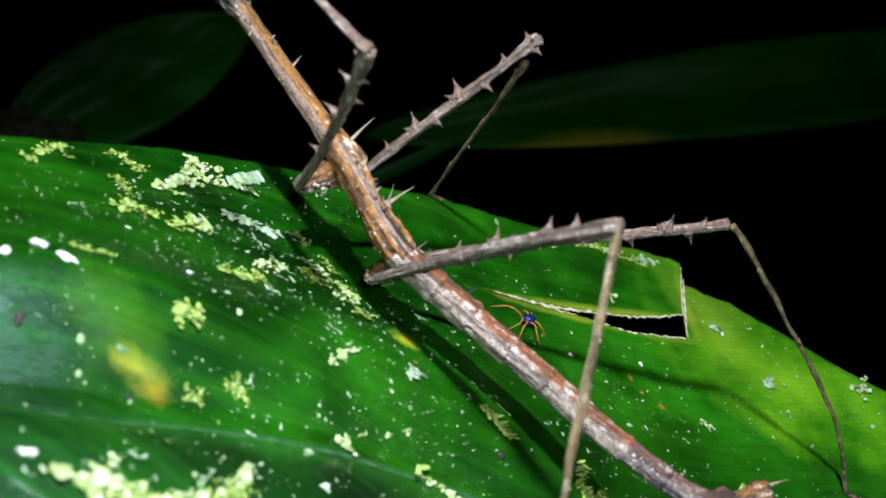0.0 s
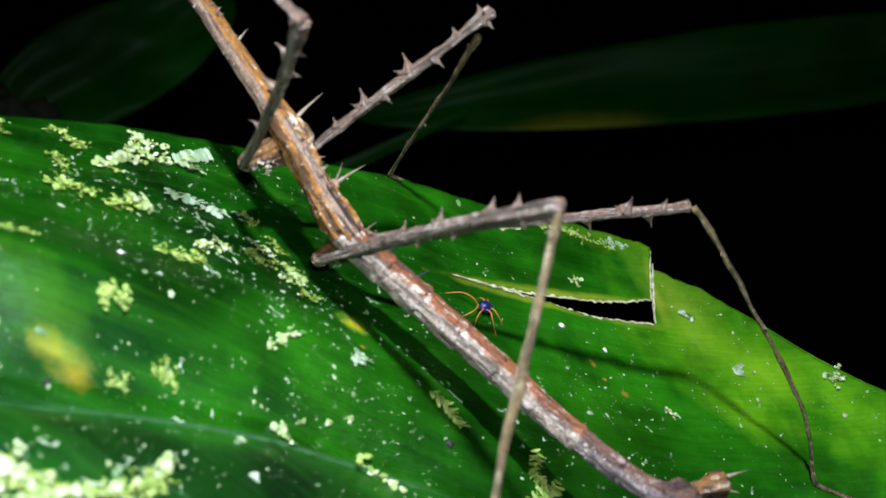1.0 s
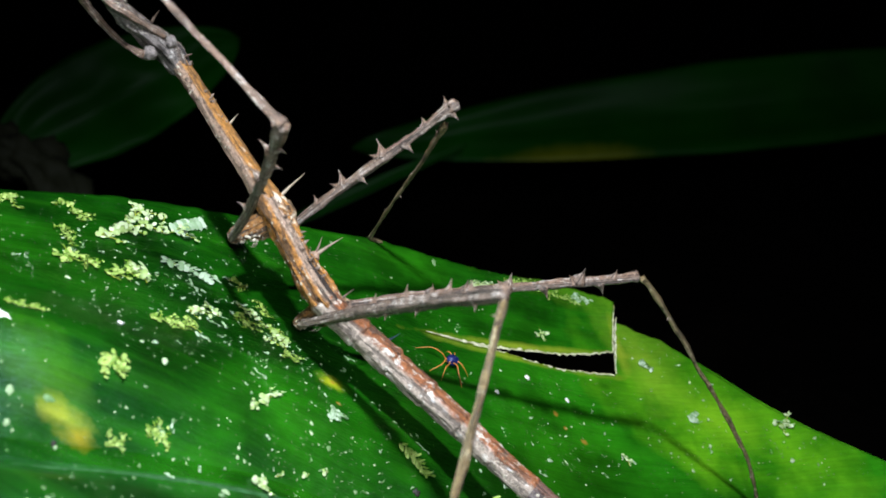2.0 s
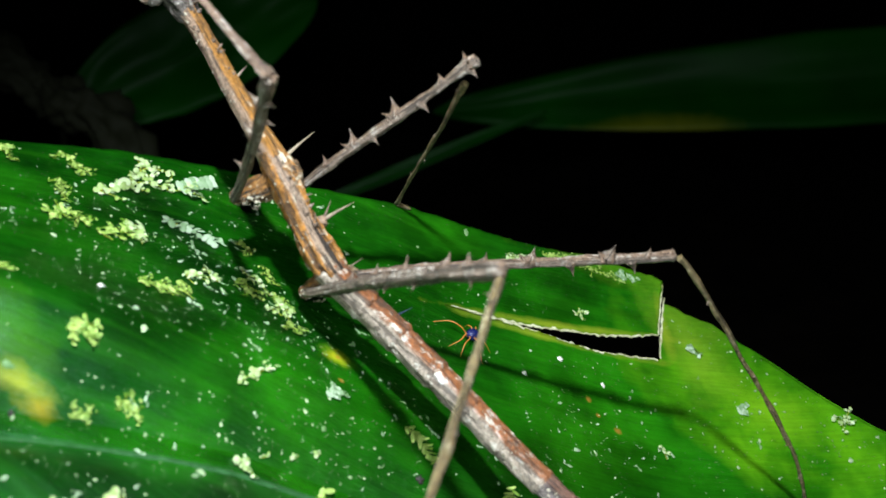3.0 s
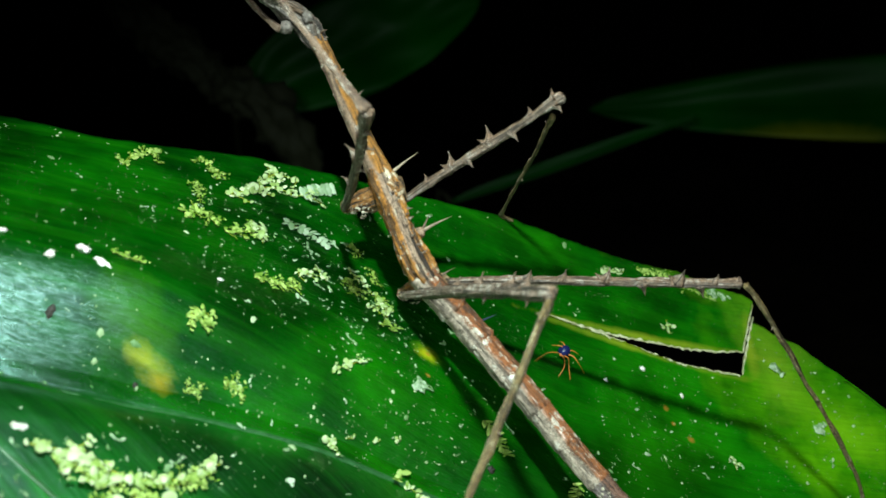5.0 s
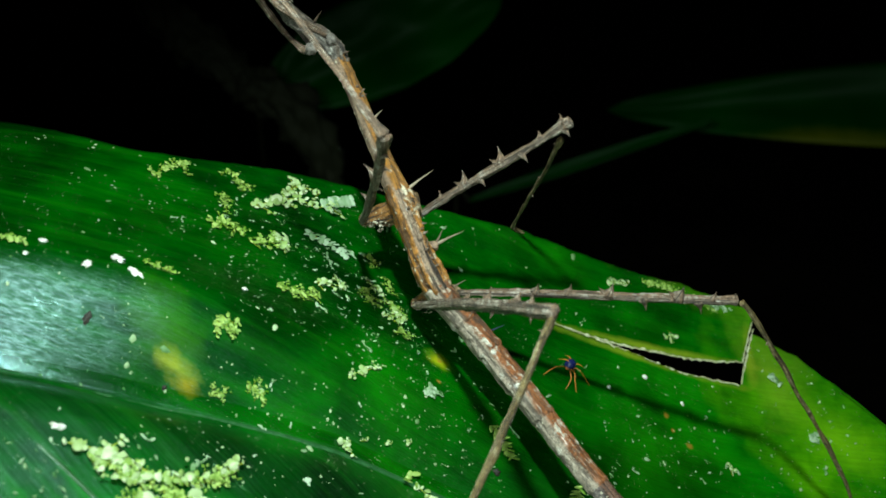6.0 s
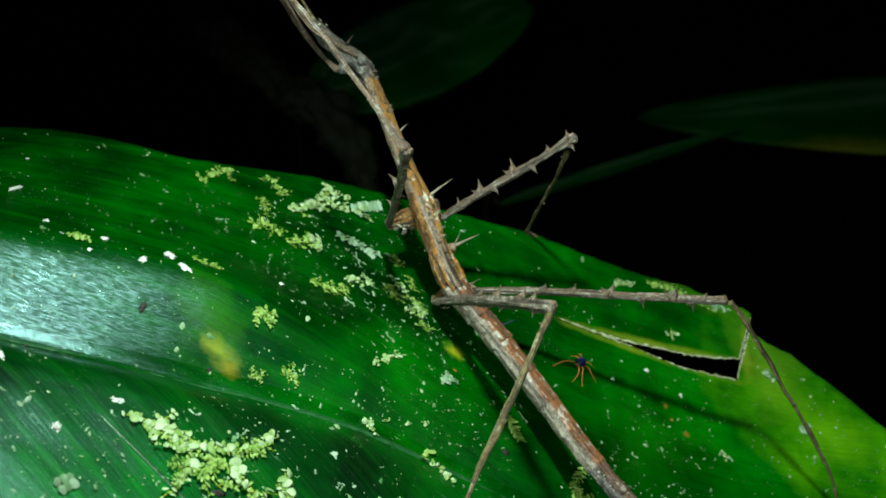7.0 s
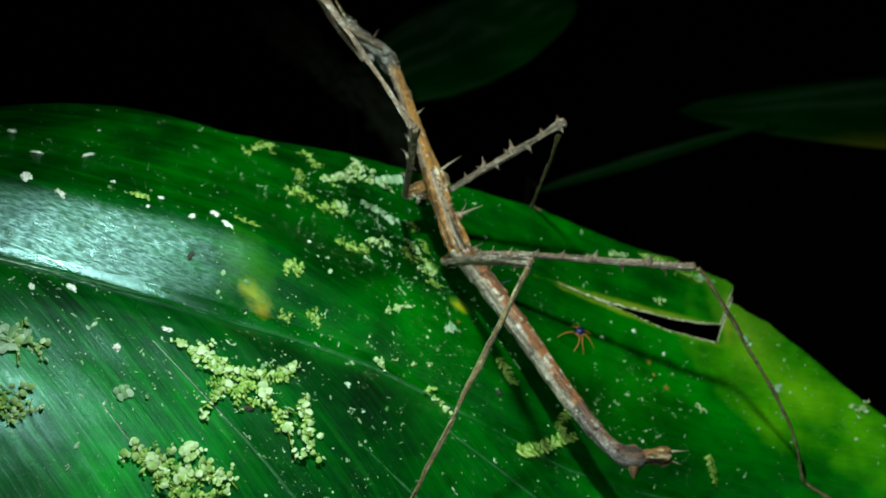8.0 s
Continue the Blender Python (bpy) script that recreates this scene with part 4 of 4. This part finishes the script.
        if len(pts) > 2:
            place("stem", tube("stem", pts, [size * 0.07 / 1000] * len(pts), WORT_STEM, 6), patch)
    return patch


PALE, YELL, WHIT = "pale green liverwort with overlapping round scales", "yellow-green liverwort creeping on the leaf", "whitish rows of liverwort scales on the leaf"
liverwort([[(-18.3, 27.1), (-10.1, 31.8), (-5.5, 30.9), (-1.5, 33.1)], [(-12.4, 31.8), (-9.3, 36.1)]], 1.25, WORT_PALE, PALE, 1.0, 0.7, 100)
liverwort([[(-4.0, 31.6), (-1.0, 33.7), (1.9, 34.8)]], 1.25, WORT_WHITE, WHIT, 0.5, 0.6, 101)
liverwort([[(-27.0, 17.5), (-24.1, 19.7), (-21.1, 16.4)]], 0.9, WORT_YELLOW, YELL, 1.0, 0.5, 102)
liverwort([[(-20.1, 15.1), (-14.4, 17.6)]], 0.9, WORT_YELLOW, YELL, 0.8, 0.5, 103)
liverwort([[(-14.6, 18.0), (-12.2, 16.6)], [(-13.4, 19.7), (-13.2, 14.5)]], 1.4, WORT_PALE, PALE, 0.6, 0.6, 104)
liverwort([[(-8.3, 22.5), (-4.3, 21.6), (-0.3, 19.1)]], 1.15, WORT_WHITE, WHIT, 0.1, 0.5, 105)
liverwort([[(-23.4, 36.8), (-21.3, 34.0), (-20.3, 30.8)]], 0.8, WORT_YELLOW, YELL, 1.0, 0.5, 106)
liverwort([[(-24.3, 28.4), (-23.9, 22.4)]], 0.75, WORT_YELLOW, YELL, 0.8, 0.4, 107)
liverwort([[(-7.3, 8.9), (-1.4, 9.9)], [(-3.6, 11.8), (-1.8, 9.0)]], 1.0, WORT_PALE, PALE, 0.7, 0.5, 108)
liverwort([[(-16.1, 3.1), (-11.5, 3.2), (-8.1, 3.6)]], 0.9, WORT_YELLOW, YELL, 0.9, 0.5, 109)
liverwort([[(4.7, 21.7), (6.4, 18.6)], [(8.9, 15.6), (7.8, 12.2)], [(2.3, 11.5), (4.2, 7.6)], [(8.4, 9.6), (10.2, 5.6)], [(9.2, 3.6), (10.6, 0.9)]], 0.78, WORT_YELLOW, YELL, 1.1, 0.5, 110)
liverwort([[(5.4, 12.9), (7.5, 9.0)], [(6.1, 6.2), (8.6, 4.7)], [(3.4, 14.5), (5.2, 11.0)], [(8.6, 8.5), (9.8, 4.0)]], 0.9, WORT_PALE, PALE, 0.6, 0.5, 111)
liverwort([[(-29.2, -13.4), (-25.5, -14.1)], [(-28.0, -12.2), (-26.4, -15.0)]], 0.95, WORT_YELLOW, YELL, 0.9, 0.7, 112)
liverwort([[(-37.5, 30.2), (-32.1, 36.0), (-31.1, 32.4)]], 0.7, WORT_YELLOW, YELL, 0.7, 0.4, 113)
liverwort([[(-41.4, -4.4), (-36.3, -6.3)]], 0.6, WORT_YELLOW, YELL, 0.8, 0.4, 114)
liverwort([[(-63.5, -6.6), (-60.2, -6.9)]], 0.9, WORT_YELLOW, YELL, 0.8, 0.4, 115)
liverwort([[(-50.0, -41.5), (-43.6, -41.5), (-36.9, -42.9), (-29.7, -41.3), (-23.5, -37.0)], [(-39.1, -43.8), (-39.3, -49.7), (-43.1, -54.3)]], 1.7, WORT_PALE, PALE, 0.85, 1.6, 116)
liverwort([[(-35.9, -44.7), (-30.8, -45.9)], [(-37.8, -46.4), (-32.8, -49.4)]], 1.1, WORT_YELLOW, YELL, 1.0, 0.9, 117)
liverwort([[(-31.8, -44.6), (-26.0, -49.7), (-22.2, -57.2)], [(-21.8, -43.3), (-20.1, -51.0), (-20.2, -54.4)]], 1.7, WORT_PALE, PALE, 0.85, 1.6, 118)
liverwort([[(-53.9, -63.6), (-51.0, -66.5), (-44.2, -67.5), (-37.2, -64.7), (-33.2, -66.5)], [(-44.6, -62.0), (-38.5, -64.1)]], 1.7, WORT_PALE, PALE, 0.85, 1.6, 119)
liverwort([[(-51.9, -65.7), (-45.9, -69.8), (-37.9, -69.8)]], 1.1, WORT_YELLOW, YELL, 1.0, 1.0, 120)
liverwort([[(-79.2, -51.3), (-72.7, -51.0)]], 1.5, WORT_PALE, PALE, 1.6, 1.0, 121)
liverwort([[(-80.5, -49.8), (-76.5, -50.2)]], 1.6, WORT_WHITE, WHIT, 0.8, 0.8, 146)
liverwort([[(-75.0, -64.3), (-74.3, -60.3)]], 1.5, WORT_PALE, PALE, 1.6, 1.0, 122)
liverwort([[(-77.5, -62.0), (-75.5, -66.5)]], 1.2, WORT_YELLOW, YELL, 1.2, 0.8, 147)
liverwort([[(-3.8, -14.0), (3.3, -9.6)]], 0.85, WORT_PALE, PALE, 0.5, 0.5, 123)
liverwort([[(-22.1, -20.4), (-19.1, -21.9)], [(-27.8, -23.3), (-25.1, -22.4)]], 0.62, WORT_YELLOW, YELL, 0.8, 0.4, 124)
liverwort([[(-4.3, -25.2), (-3.1, -24.5)]], 0.95, WORT_PALE, "round pale green liverwort cushion beside the midrib", 1.6, 0.8, 125)
liverwort([[(-0.6, -23.9), (0.6, -23.5)], [(4.0, -23.2), (5.4, -22.9)], [(8.2, -22.1), (9.0, -21.8)]], 0.55, WORT_PALE, PALE, 0.4, 0.2, 126)
liverwort([[(9.3, -27.3), (10.2, -28.5)]], 1.3, WORT_YELLOW, YELL, 0.6, 0.6, 127)
liverwort([[(10.6, -28.8), (13.2, -31.0), (14.6, -32.2)]], 1.1, WORT_PALE, PALE, 0.4, 0.5, 128)
liverwort([[(26.7, -14.2), (28.5, -16.6), (30.1, -19.5)]], 1.0, WORT_YELLOW, YELL, 0.5, 0.4, 129, True)
liverwort([[(32.1, -36.1), (38.7, -32.1), (47.4, -27.4)]], 1.3, WORT_YELLOW, "bright yellow-green liverwort frond beneath the insect's tail", 0.5, 0.9, 130, True)
liverwort([[(46.0, -21.3), (43.6, -25.6), (45.6, -28.7)]], 1.0, WORT_YELLOW, YELL, 0.4, 0.4, 131, True)
liverwort([[(86.2, -22.0), (86.6, -25.5), (87.5, -29.2)]], 0.95, WORT_YELLOW, YELL, 0.5, 0.4, 132, True)
liverwort([[(70.0, 32.2), (76.0, 31.4), (82.0, 29.6), (88.0, 27.6)]], 0.6, WORT_YELLOW, "yellow-green liverwort fringe on the leaf's margin", 0.8, 0.5, 133)
liverwort([[(61.1, 30.5), (67.1, 31.0)]], 0.8, WORT_PALE, PALE, 0.5, 0.3, 134)
liverwort([[(74.6, 20.0), (77.6, 20.6)], [(75.8, 21.6), (76.4, 18.9)]], 0.7, WORT_PALE, "small star of pale liverwort on the torn flap", 0.4, 0.3, 135)
liverwort([[(128.0, -2.5), (131.4, -4.5)]], 1.1, WORT_PALE, PALE, 1.2, 0.6, 136)
liverwort([[(107.2, 0.6), (109.6, 1.8)]], 0.6, WORT_WHITE, WHIT, 0.8, 0.3, 137)
liverwort([[(85.3, -8.0), (85.2, -10.5)]], 0.6, WORT_PALE, PALE, 1.0, 0.3, 138)
liverwort([[(100.5, 14.5), (102.0, 12.5)]], 0.8, WORT_WHITE, WHIT, 0.6, 0.3, 139)
liverwort([[(12.0, -12.0), (14.4, -10.6)]], 0.6, WORT_WHITE, WHIT, 1.0, 0.3, 140)
liverwort([[(86.5, 29.6), (91.0, 28.4), (96.0, 27.0)]], 0.55, WORT_WHITE, "whitish fuzz along the torn flap's rim", 0.8, 0.3, 141)
liverwort([[(-47.0, -42.5), (-40.0, -43.5), (-31.0, -42.5), (-25.0, -39.0)], [(-39.5, -46.0), (-41.0, -52.0)]], 0.8, WORT_YELLOW, YELL, 0.9, 1.0, 142)
liverwort([[(-30.5, -46.0), (-25.0, -52.0)], [(-21.5, -45.0), (-20.5, -53.0)]], 0.8, WORT_YELLOW, YELL, 0.9, 1.0, 143)
liverwort([[(-52.0, -65.0), (-45.0, -66.5), (-38.0, -66.0)]], 0.8, WORT_YELLOW, YELL, 0.9, 1.0, 144)
liverwort([[(-58.5, -56.4), (-56.9, -55.0)]], 1.2, WORT_WHITE, WHIT, 0.9, 0.6, 145)


def crumb(name, u, v, a, b, h, mat, seed, lean=0.0):
    """An irregular lump that lies on the leaf: radii a and b, height h, millimetres."""
    verts, faces = [], []
    rings, sides = 7, 18
    for i in range(rings + 1):
        f = i / rings * math.pi / 2
        for k in range(sides):
            t = 2 * math.pi * k / sides
            q = Vector((math.cos(t) * math.cos(f), math.sin(t) * math.cos(f), math.sin(f)))
            r = 0.95 + 0.7 * noise.noise(q * 2.2 + Vector((seed, 0, 0))) + 0.35 * noise.noise(q * 4.5 + Vector((0, seed, 0)))
            x, y = q.x * a * r, q.y * b * r
            x, y = x * math.cos(lean) - y * math.sin(lean), x * math.sin(lean) + y * math.cos(lean)
            verts.append(on_leaf(u + x, v + y, q.z * h * r - 0.05))
    for i in range(rings):
        for k in range(sides):
            p, q = i * sides + k, i * sides + (k + 1) % sides
            faces.append((p, q, q + sides, p + sides))
    faces.append(tuple(rings * sides + k for k in range(sides)))
    return place(name, mesh_of(name, verts, faces, mat), None, LEAF_M)


for k, (u, v, a, b) in enumerate(((-57.2, -4.9, 0.75, 0.55), (-50.4, -9.1, 0.9, 0.65), (-45.6, -5.8, 1.3, 1.0), (-43.0, -8.6, 1.5, 0.6), (-23.3, -2.5, 0.65, 0.5), (-59.6, -9.3, 0.4, 0.35), (-88.9, 22.5, 1.0, 0.8), (-82.8, 8.7, 1.5, 0.6),
                                  (-72.5, 12.3, 1.8, 0.6), (-84.0, -8.8, 1.6, 1.2), (-76.9, -11.2, 1.8, 0.7), (-70.8, 28.4, 0.5, 0.4), (-67.1, -2.3, 0.6, 0.5), (-70.5, -35.0, 1.4, 0.8), (-51.4, -38.7, 1.4, 0.6), (-60.2, -46.4, 0.8, 0.7),
                                  (-77.6, -37.9, 0.9, 0.6), (58.5, 4.9, 0.55, 0.45), (68.2, 9.5, 0.55, 0.6), (76.6, 4.8, 0.6, 0.45))):
    tagged(crumb("white_crumb", u, v, 0.95 * a, 1.0 * b, 0.5 * min(a, b) + 0.1, FLECK, k * 3.7, k * 0.9), "small white crusty crumb stuck to the leaf", "crumb", "white crumbs on the leaf")
for k, (u, v, a, b, n) in enumerate(((-48.9, -17.2, 0.9, 0.5, 1.4), (-33.3, -50.0, 1.2, 0.5, 0.02), (-66.2, -28.2, 0.5, 0.4, 0.3), (27.1, -22.7, 0.8, 0.6, 0.2), (-35.1, -23.5, 0.4, 0.3, 0.0))):
    tagged(crumb("dark_crumb", u, v, a, b, 0.5, DARKBIT, 50 + k * 2.3, n), "dark crumb of debris lying on the leaf", "crumb", "dark crumbs on the leaf")


def build_specks():
    """Countless pale grains and single scales, thicker in some places than in others."""
    rnd = random.Random(11)
    verts, faces, made = [], [], 0
    while made < 6500:
        u, v = rnd.uniform(-95, 140), rnd.uniform(-80, 44)
        if v > np.interp(u, MARGIN_U, MARGIN_V) - 1 or (v > 10.5 and v < 18.5 and 44 < u < 98):
            continue
        thick = 0.25 + 0.6 * noise.noise((u * 0.05, v * 0.07, 3)) + 0.9 * noise.noise((u * 0.22, v * 0.22, 8)) + 0.55 * math.exp(-((u - 0) / 28) ** 2 - ((v - 2) / 24) ** 2)
        if rnd.random() > thick * 0.75:
            continue
        r = min(0.6, 0.035 + rnd.expovariate(1 / 0.05) * (2.2 if rnd.random() < 0.1 else 1.0))
        n = leaf_normal(u, v)
        c, base, turn, long_ = on_leaf(u, v, 0.02), len(verts), rnd.uniform(0, 6.28), rnd.uniform(0.6, 1.9)
        s = n.orthogonal().normalized()
        t = n.cross(s)
        for k in range(6):
            a = k * math.pi / 3
            x, y = math.cos(a) * long_ * r * rnd.uniform(0.7, 1.2), math.sin(a) * r * rnd.uniform(0.7, 1.2)
            verts.append(c + (s * (x * math.cos(turn) - y * math.sin(turn)) + t * (x * math.sin(turn) + y * math.cos(turn))) / 1000)
        verts.append(c + n * r * rnd.uniform(0.3, 0.8) / 1000)
        for k in range(6):
            faces.append((base + k, base + (k + 1) % 6, base + 6))
        made += 1
    tagged(place("specks", mesh_of("specks", verts, faces, SPECK), None, LEAF_M), "countless pale grains scattered over the leaf", "grains", kind="stuff")


build_specks()


def build_scales():
    """Single pale liverwort scales strewn round the patches."""
    rnd = random.Random(23)
    verts, faces, made = [], [], 0
    for cu, cv, su, sv, count in ((1, 12, 9, 9, 130), (-14, 20, 12, 8, 60), (5, 2, 12, 10, 90), (-70, -62, 14, 12, 50), (-30, -45, 10, 6, 30), (35, -20, 22, 12, 70), (70, -14, 24, 12, 120), (100, 2, 16, 8, 30), (-60, -20, 22, 20, 16), (-45, -50, 24, 10, 110), (-76, -36, 9, 6, 45), (-5, -42, 18, 9, 60)):
        for _ in range(count):
            u, v = rnd.gauss(cu, su), rnd.gauss(cv, sv)
            if v > np.interp(u, MARGIN_U, MARGIN_V) - 1 or (v > 10.5 and v < 18.5 and 44 < u < 98):
                continue
            size, heading = min(0.55, 0.08 + rnd.expovariate(1 / 0.11)), rnd.uniform(0, 6.28)
            for _ in range(rnd.choice((1, 1, 2, 3, 5))):
                turn, r = heading + rnd.gauss(0, 0.8), size * rnd.uniform(0.5, 1.1)
                n = (leaf_normal(u, v) + Vector((rnd.gauss(0, .25), rnd.gauss(0, .25), 0))).normalized()
                lobe(verts, faces, on_leaf(u, v, 0.1 + 0.2 * r), n, Vector((math.cos(turn), math.sin(turn), 0)), r / 1000, rnd.uniform(0.1, 0.6), rnd, (1.25, rnd.uniform(0.45, 1.0)))
                u, v = u + 1.4 * size * math.cos(turn), v + 1.4 * size * math.sin(turn)
                if v > np.interp(u, MARGIN_U, MARGIN_V) - 1 or (10.5 < v < 18.5 and 44 < u < 98):
                    break
    tagged(place("scales", mesh_of("scales", verts, faces, WORT_WHITE), None, LEAF_M), "single whitish liverwort scales strewn over the leaf", "liverwort scales", kind="stuff")


build_scales()


# ---- the mite ----
def build_mite():
    mite = tagged(new("mite"), "tiny blue-black mite with long orange legs", "mite")
    mite.matrix_basis = LEAF_M @ Matrix.Translation(on_leaf(50, 10))

    def egg(name, c, r, mat, label=""):
        pts = [Vector((c[0] + r[0] * math.sin(math.pi * (k / 10 - 0.5)), c[1], c[2])) / 1000 for k in range(11)]
        rad = [max(0.03, r[1] * math.cos(math.pi * (k / 10 - 0.5))) / 1000 for k in range(11)]
        place(name, tube(name, pts, rad, mat, 14, Vector((0, 0, 1)), 0.06, 3000, r[2] / r[1]), mite, None, label)

    egg("abdomen", (0.15, 0, 1.1), (1.45, 1.2, 1.1), MITE_BODY, "glossy blue-black rounded body")
    egg("fore_body", (-0.95, 0, 0.9), (0.55, 0.42, 0.4), MITE_LEG)
    for k, (a, reach, hip) in enumerate(((160, 6.4, -1.1), (205, 5.2, -1.1), (238, 5.4, -0.8), (75, 2.2, -0.5), (285, 5.6, -0.5), (30, 3.0, -0.3), (330, 4.6, -0.3))):
        d = Vector((math.cos(radians(a)), math.sin(radians(a)), 0))
        s = Vector((-d.y, d.x, 0)) * (0.5 if k % 2 else -0.5)
        h = Vector((hip, 0.25 if 0 < a < 180 else -0.25, 0.85))
        pts = [h, h + d * reach * 0.28 + Vector((0, 0, 1.0)), h + d * reach * 0.6 + s + Vector((0, 0, 0.7)), h + d * reach + s * 0.4 + Vector((0, 0, -0.72))]
        line = glide([p / 1000 for p in pts], 0.0002)
        place("leg", tube("leg", line, taper((0, 0.13), (0.3, 0.12), (0.7, 0.08), (1, 0.05))(len(line)), MITE_LEG, 7), mite)
    return mite


mite = build_mite()


# ---- what the torch just reaches behind the leaf ----
def far_leaf(label, base, tip, width, facing, mat, droop=0.08, seed=0):
    """A long leaf between two points, its face turned towards 'facing'."""
    base, tip = Vector(base), Vector(tip)
    x = (tip - base).normalized()
    z = (Vector(facing) - x * x.dot(Vector(facing))).normalized()
    y = z.cross(x)
    length, n, mrows, verts, faces = (tip - base).length, 48, 16, [], []
    for i in range(n + 1):
        f = i / n
        half = width * 0.5 * (math.sin(math.pi * min(1, f * 0.98 + 0.02)) ** 0.62) * (1 - 0.15 * f) + 0.0006
        for j in range(mrows + 1):
            g = 2 * j / mrows - 1
            lift = 0.22 * abs(g) * half - droop * length * (f - 0.4) ** 2 + 0.07 * width * noise.noise((f * 5, g * 2, seed))
            verts.append((f * length, g * half * (1 + 0.04 * noise.noise((f * 9, seed, g))), lift))
    for i in range(n):
        for j in range(mrows):
            a = i * (mrows + 1) + j
            faces.append((a, a + mrows + 1, a + mrows + 2, a + 1))
    m = Matrix((x, y, z)).transposed().to_4x4()
    m.translation = base
    ob = tagged(place("background_leaf", mesh_of("background_leaf", verts, faces, mat), None, m), label, "leaf", "leaves behind")
    ob.modifiers.new("thickness", "SOLIDIFY").thickness = 0.0005
    spine = [Vector((length * k / 40, 0, -droop * length * (k / 40 - 0.4) ** 2 + 0.0004)) for k in range(41)]
    place("midrib", tube("midrib", spine, [0.0009 * (1 - k / 44) for k in range(41)], mat, 8, flat=0.5), ob)
    foot, bow = m.inverted() @ Vector((base.x, base.y + 0.03, 0.0)), m.inverted() @ Vector((base.x - x.x * 0.012, base.y + 0.01, base.z - 0.03))
    stalk = glide([spine[0], bow, (bow + foot) / 2, foot], 0.01)
    place("petiole", tube("petiole", stalk, [0.0014] * len(stalk), STEM_MOSSY, 8), ob)
    return ob


FAR_GREEN = far_leaf_material("far_leaf_green", None, (0.003, 0.034, 0.001))
FAR_BROAD = far_leaf_material("far_leaf_broad", None, (0.006, 0.058, 0.002))
FAR_YELLOW = far_leaf_material("far_leaf_yellow_edge", (0.345, 0.06, 0.027, 0.016), (0.005, 0.056, 0.0016))
far_leaf("long dark green leaf with a yellowed edge behind", (0.42, 0.73, 0.752), (-0.05, 0.70, 0.708), 0.062, (0.1, -0.75, 0.65), FAR_YELLOW, 0.02, 1)
far_leaf("broad dark green leaf hanging behind", (-0.213, 0.552, 0.764), (-0.100, 0.620, 0.804), 0.058, (0.15, -0.8, 0.5), FAR_BROAD, 0.06, 2)
far_leaf("narrow green leaf blade in the dark behind", (-0.10, 0.55, 0.715), (0.02, 0.593, 0.757), 0.0065, (0.1, -0.6, 0.8), FAR_GREEN, 0.02, 3)


def build_stem():
    line = glide([Vector(p) for p in ((-0.30, 0.50, 0.93), (-0.225, 0.455, 0.855), (-0.179, 0.446, 0.823), (-0.135, 0.437, 0.785), (-0.09, 0.43, 0.60), (-0.08, 0.43, 0.0))], 0.002)
    stem = tagged(place("mossy_stem", tube("mossy_stem", line, [0.0045] * len(line), STEM_MOSSY, 14, rough=0.2, grain=160)), "thin moss-covered brown stem in the dark behind", "stem")
    for k, (i, j) in enumerate(((0, 30), (24, 62), (56, 90), (84, 120))):
        pts = line[i:j]
        fat = [0.0035 + 0.0055 * math.sin(math.pi * n / (len(pts) - 1)) ** 0.5 for n in range(len(pts))]
        place("moss", tube("moss", pts, fat, STEM_MOSSY, 36, rough=0.5, grain=430, seed=k * 3.1), stem, None, "shaggy sleeve of dull moss")


build_stem()


# ---- what moves: the mite creeps down the leaf, turning slowly ----
def motions():
    rows = []
    for t, u, v, turn in ((0.0, 50.4, 10.7, 0), (1.0, 49.3, 9.8, 0), (1.5, 49.1, 9.8, 0), (3.0, 48.0, 10.6, 4), (3.5, 47.7, 9.9, 8), (4.0, 47.6, 8.6, 25), (4.5, 48.6, 8.8, 45), (6.0, 48.6, 7.0, 50), (6.5, 49.5, 6.8, 55), (7.0, 49.5, 6.1, 40), (8.0, 51.1, 3.4, 50)):
        n = leaf_normal(u, v)
        tilt = Vector((0, 0, 1)).rotation_difference(n).to_matrix().to_4x4()
        rows.append((t, LEAF_M @ Matrix.Translation(on_leaf(u, v)) @ tilt @ pose(0, 0, 0, 0, 0, turn)))
    walk(mite, rows)


motions()
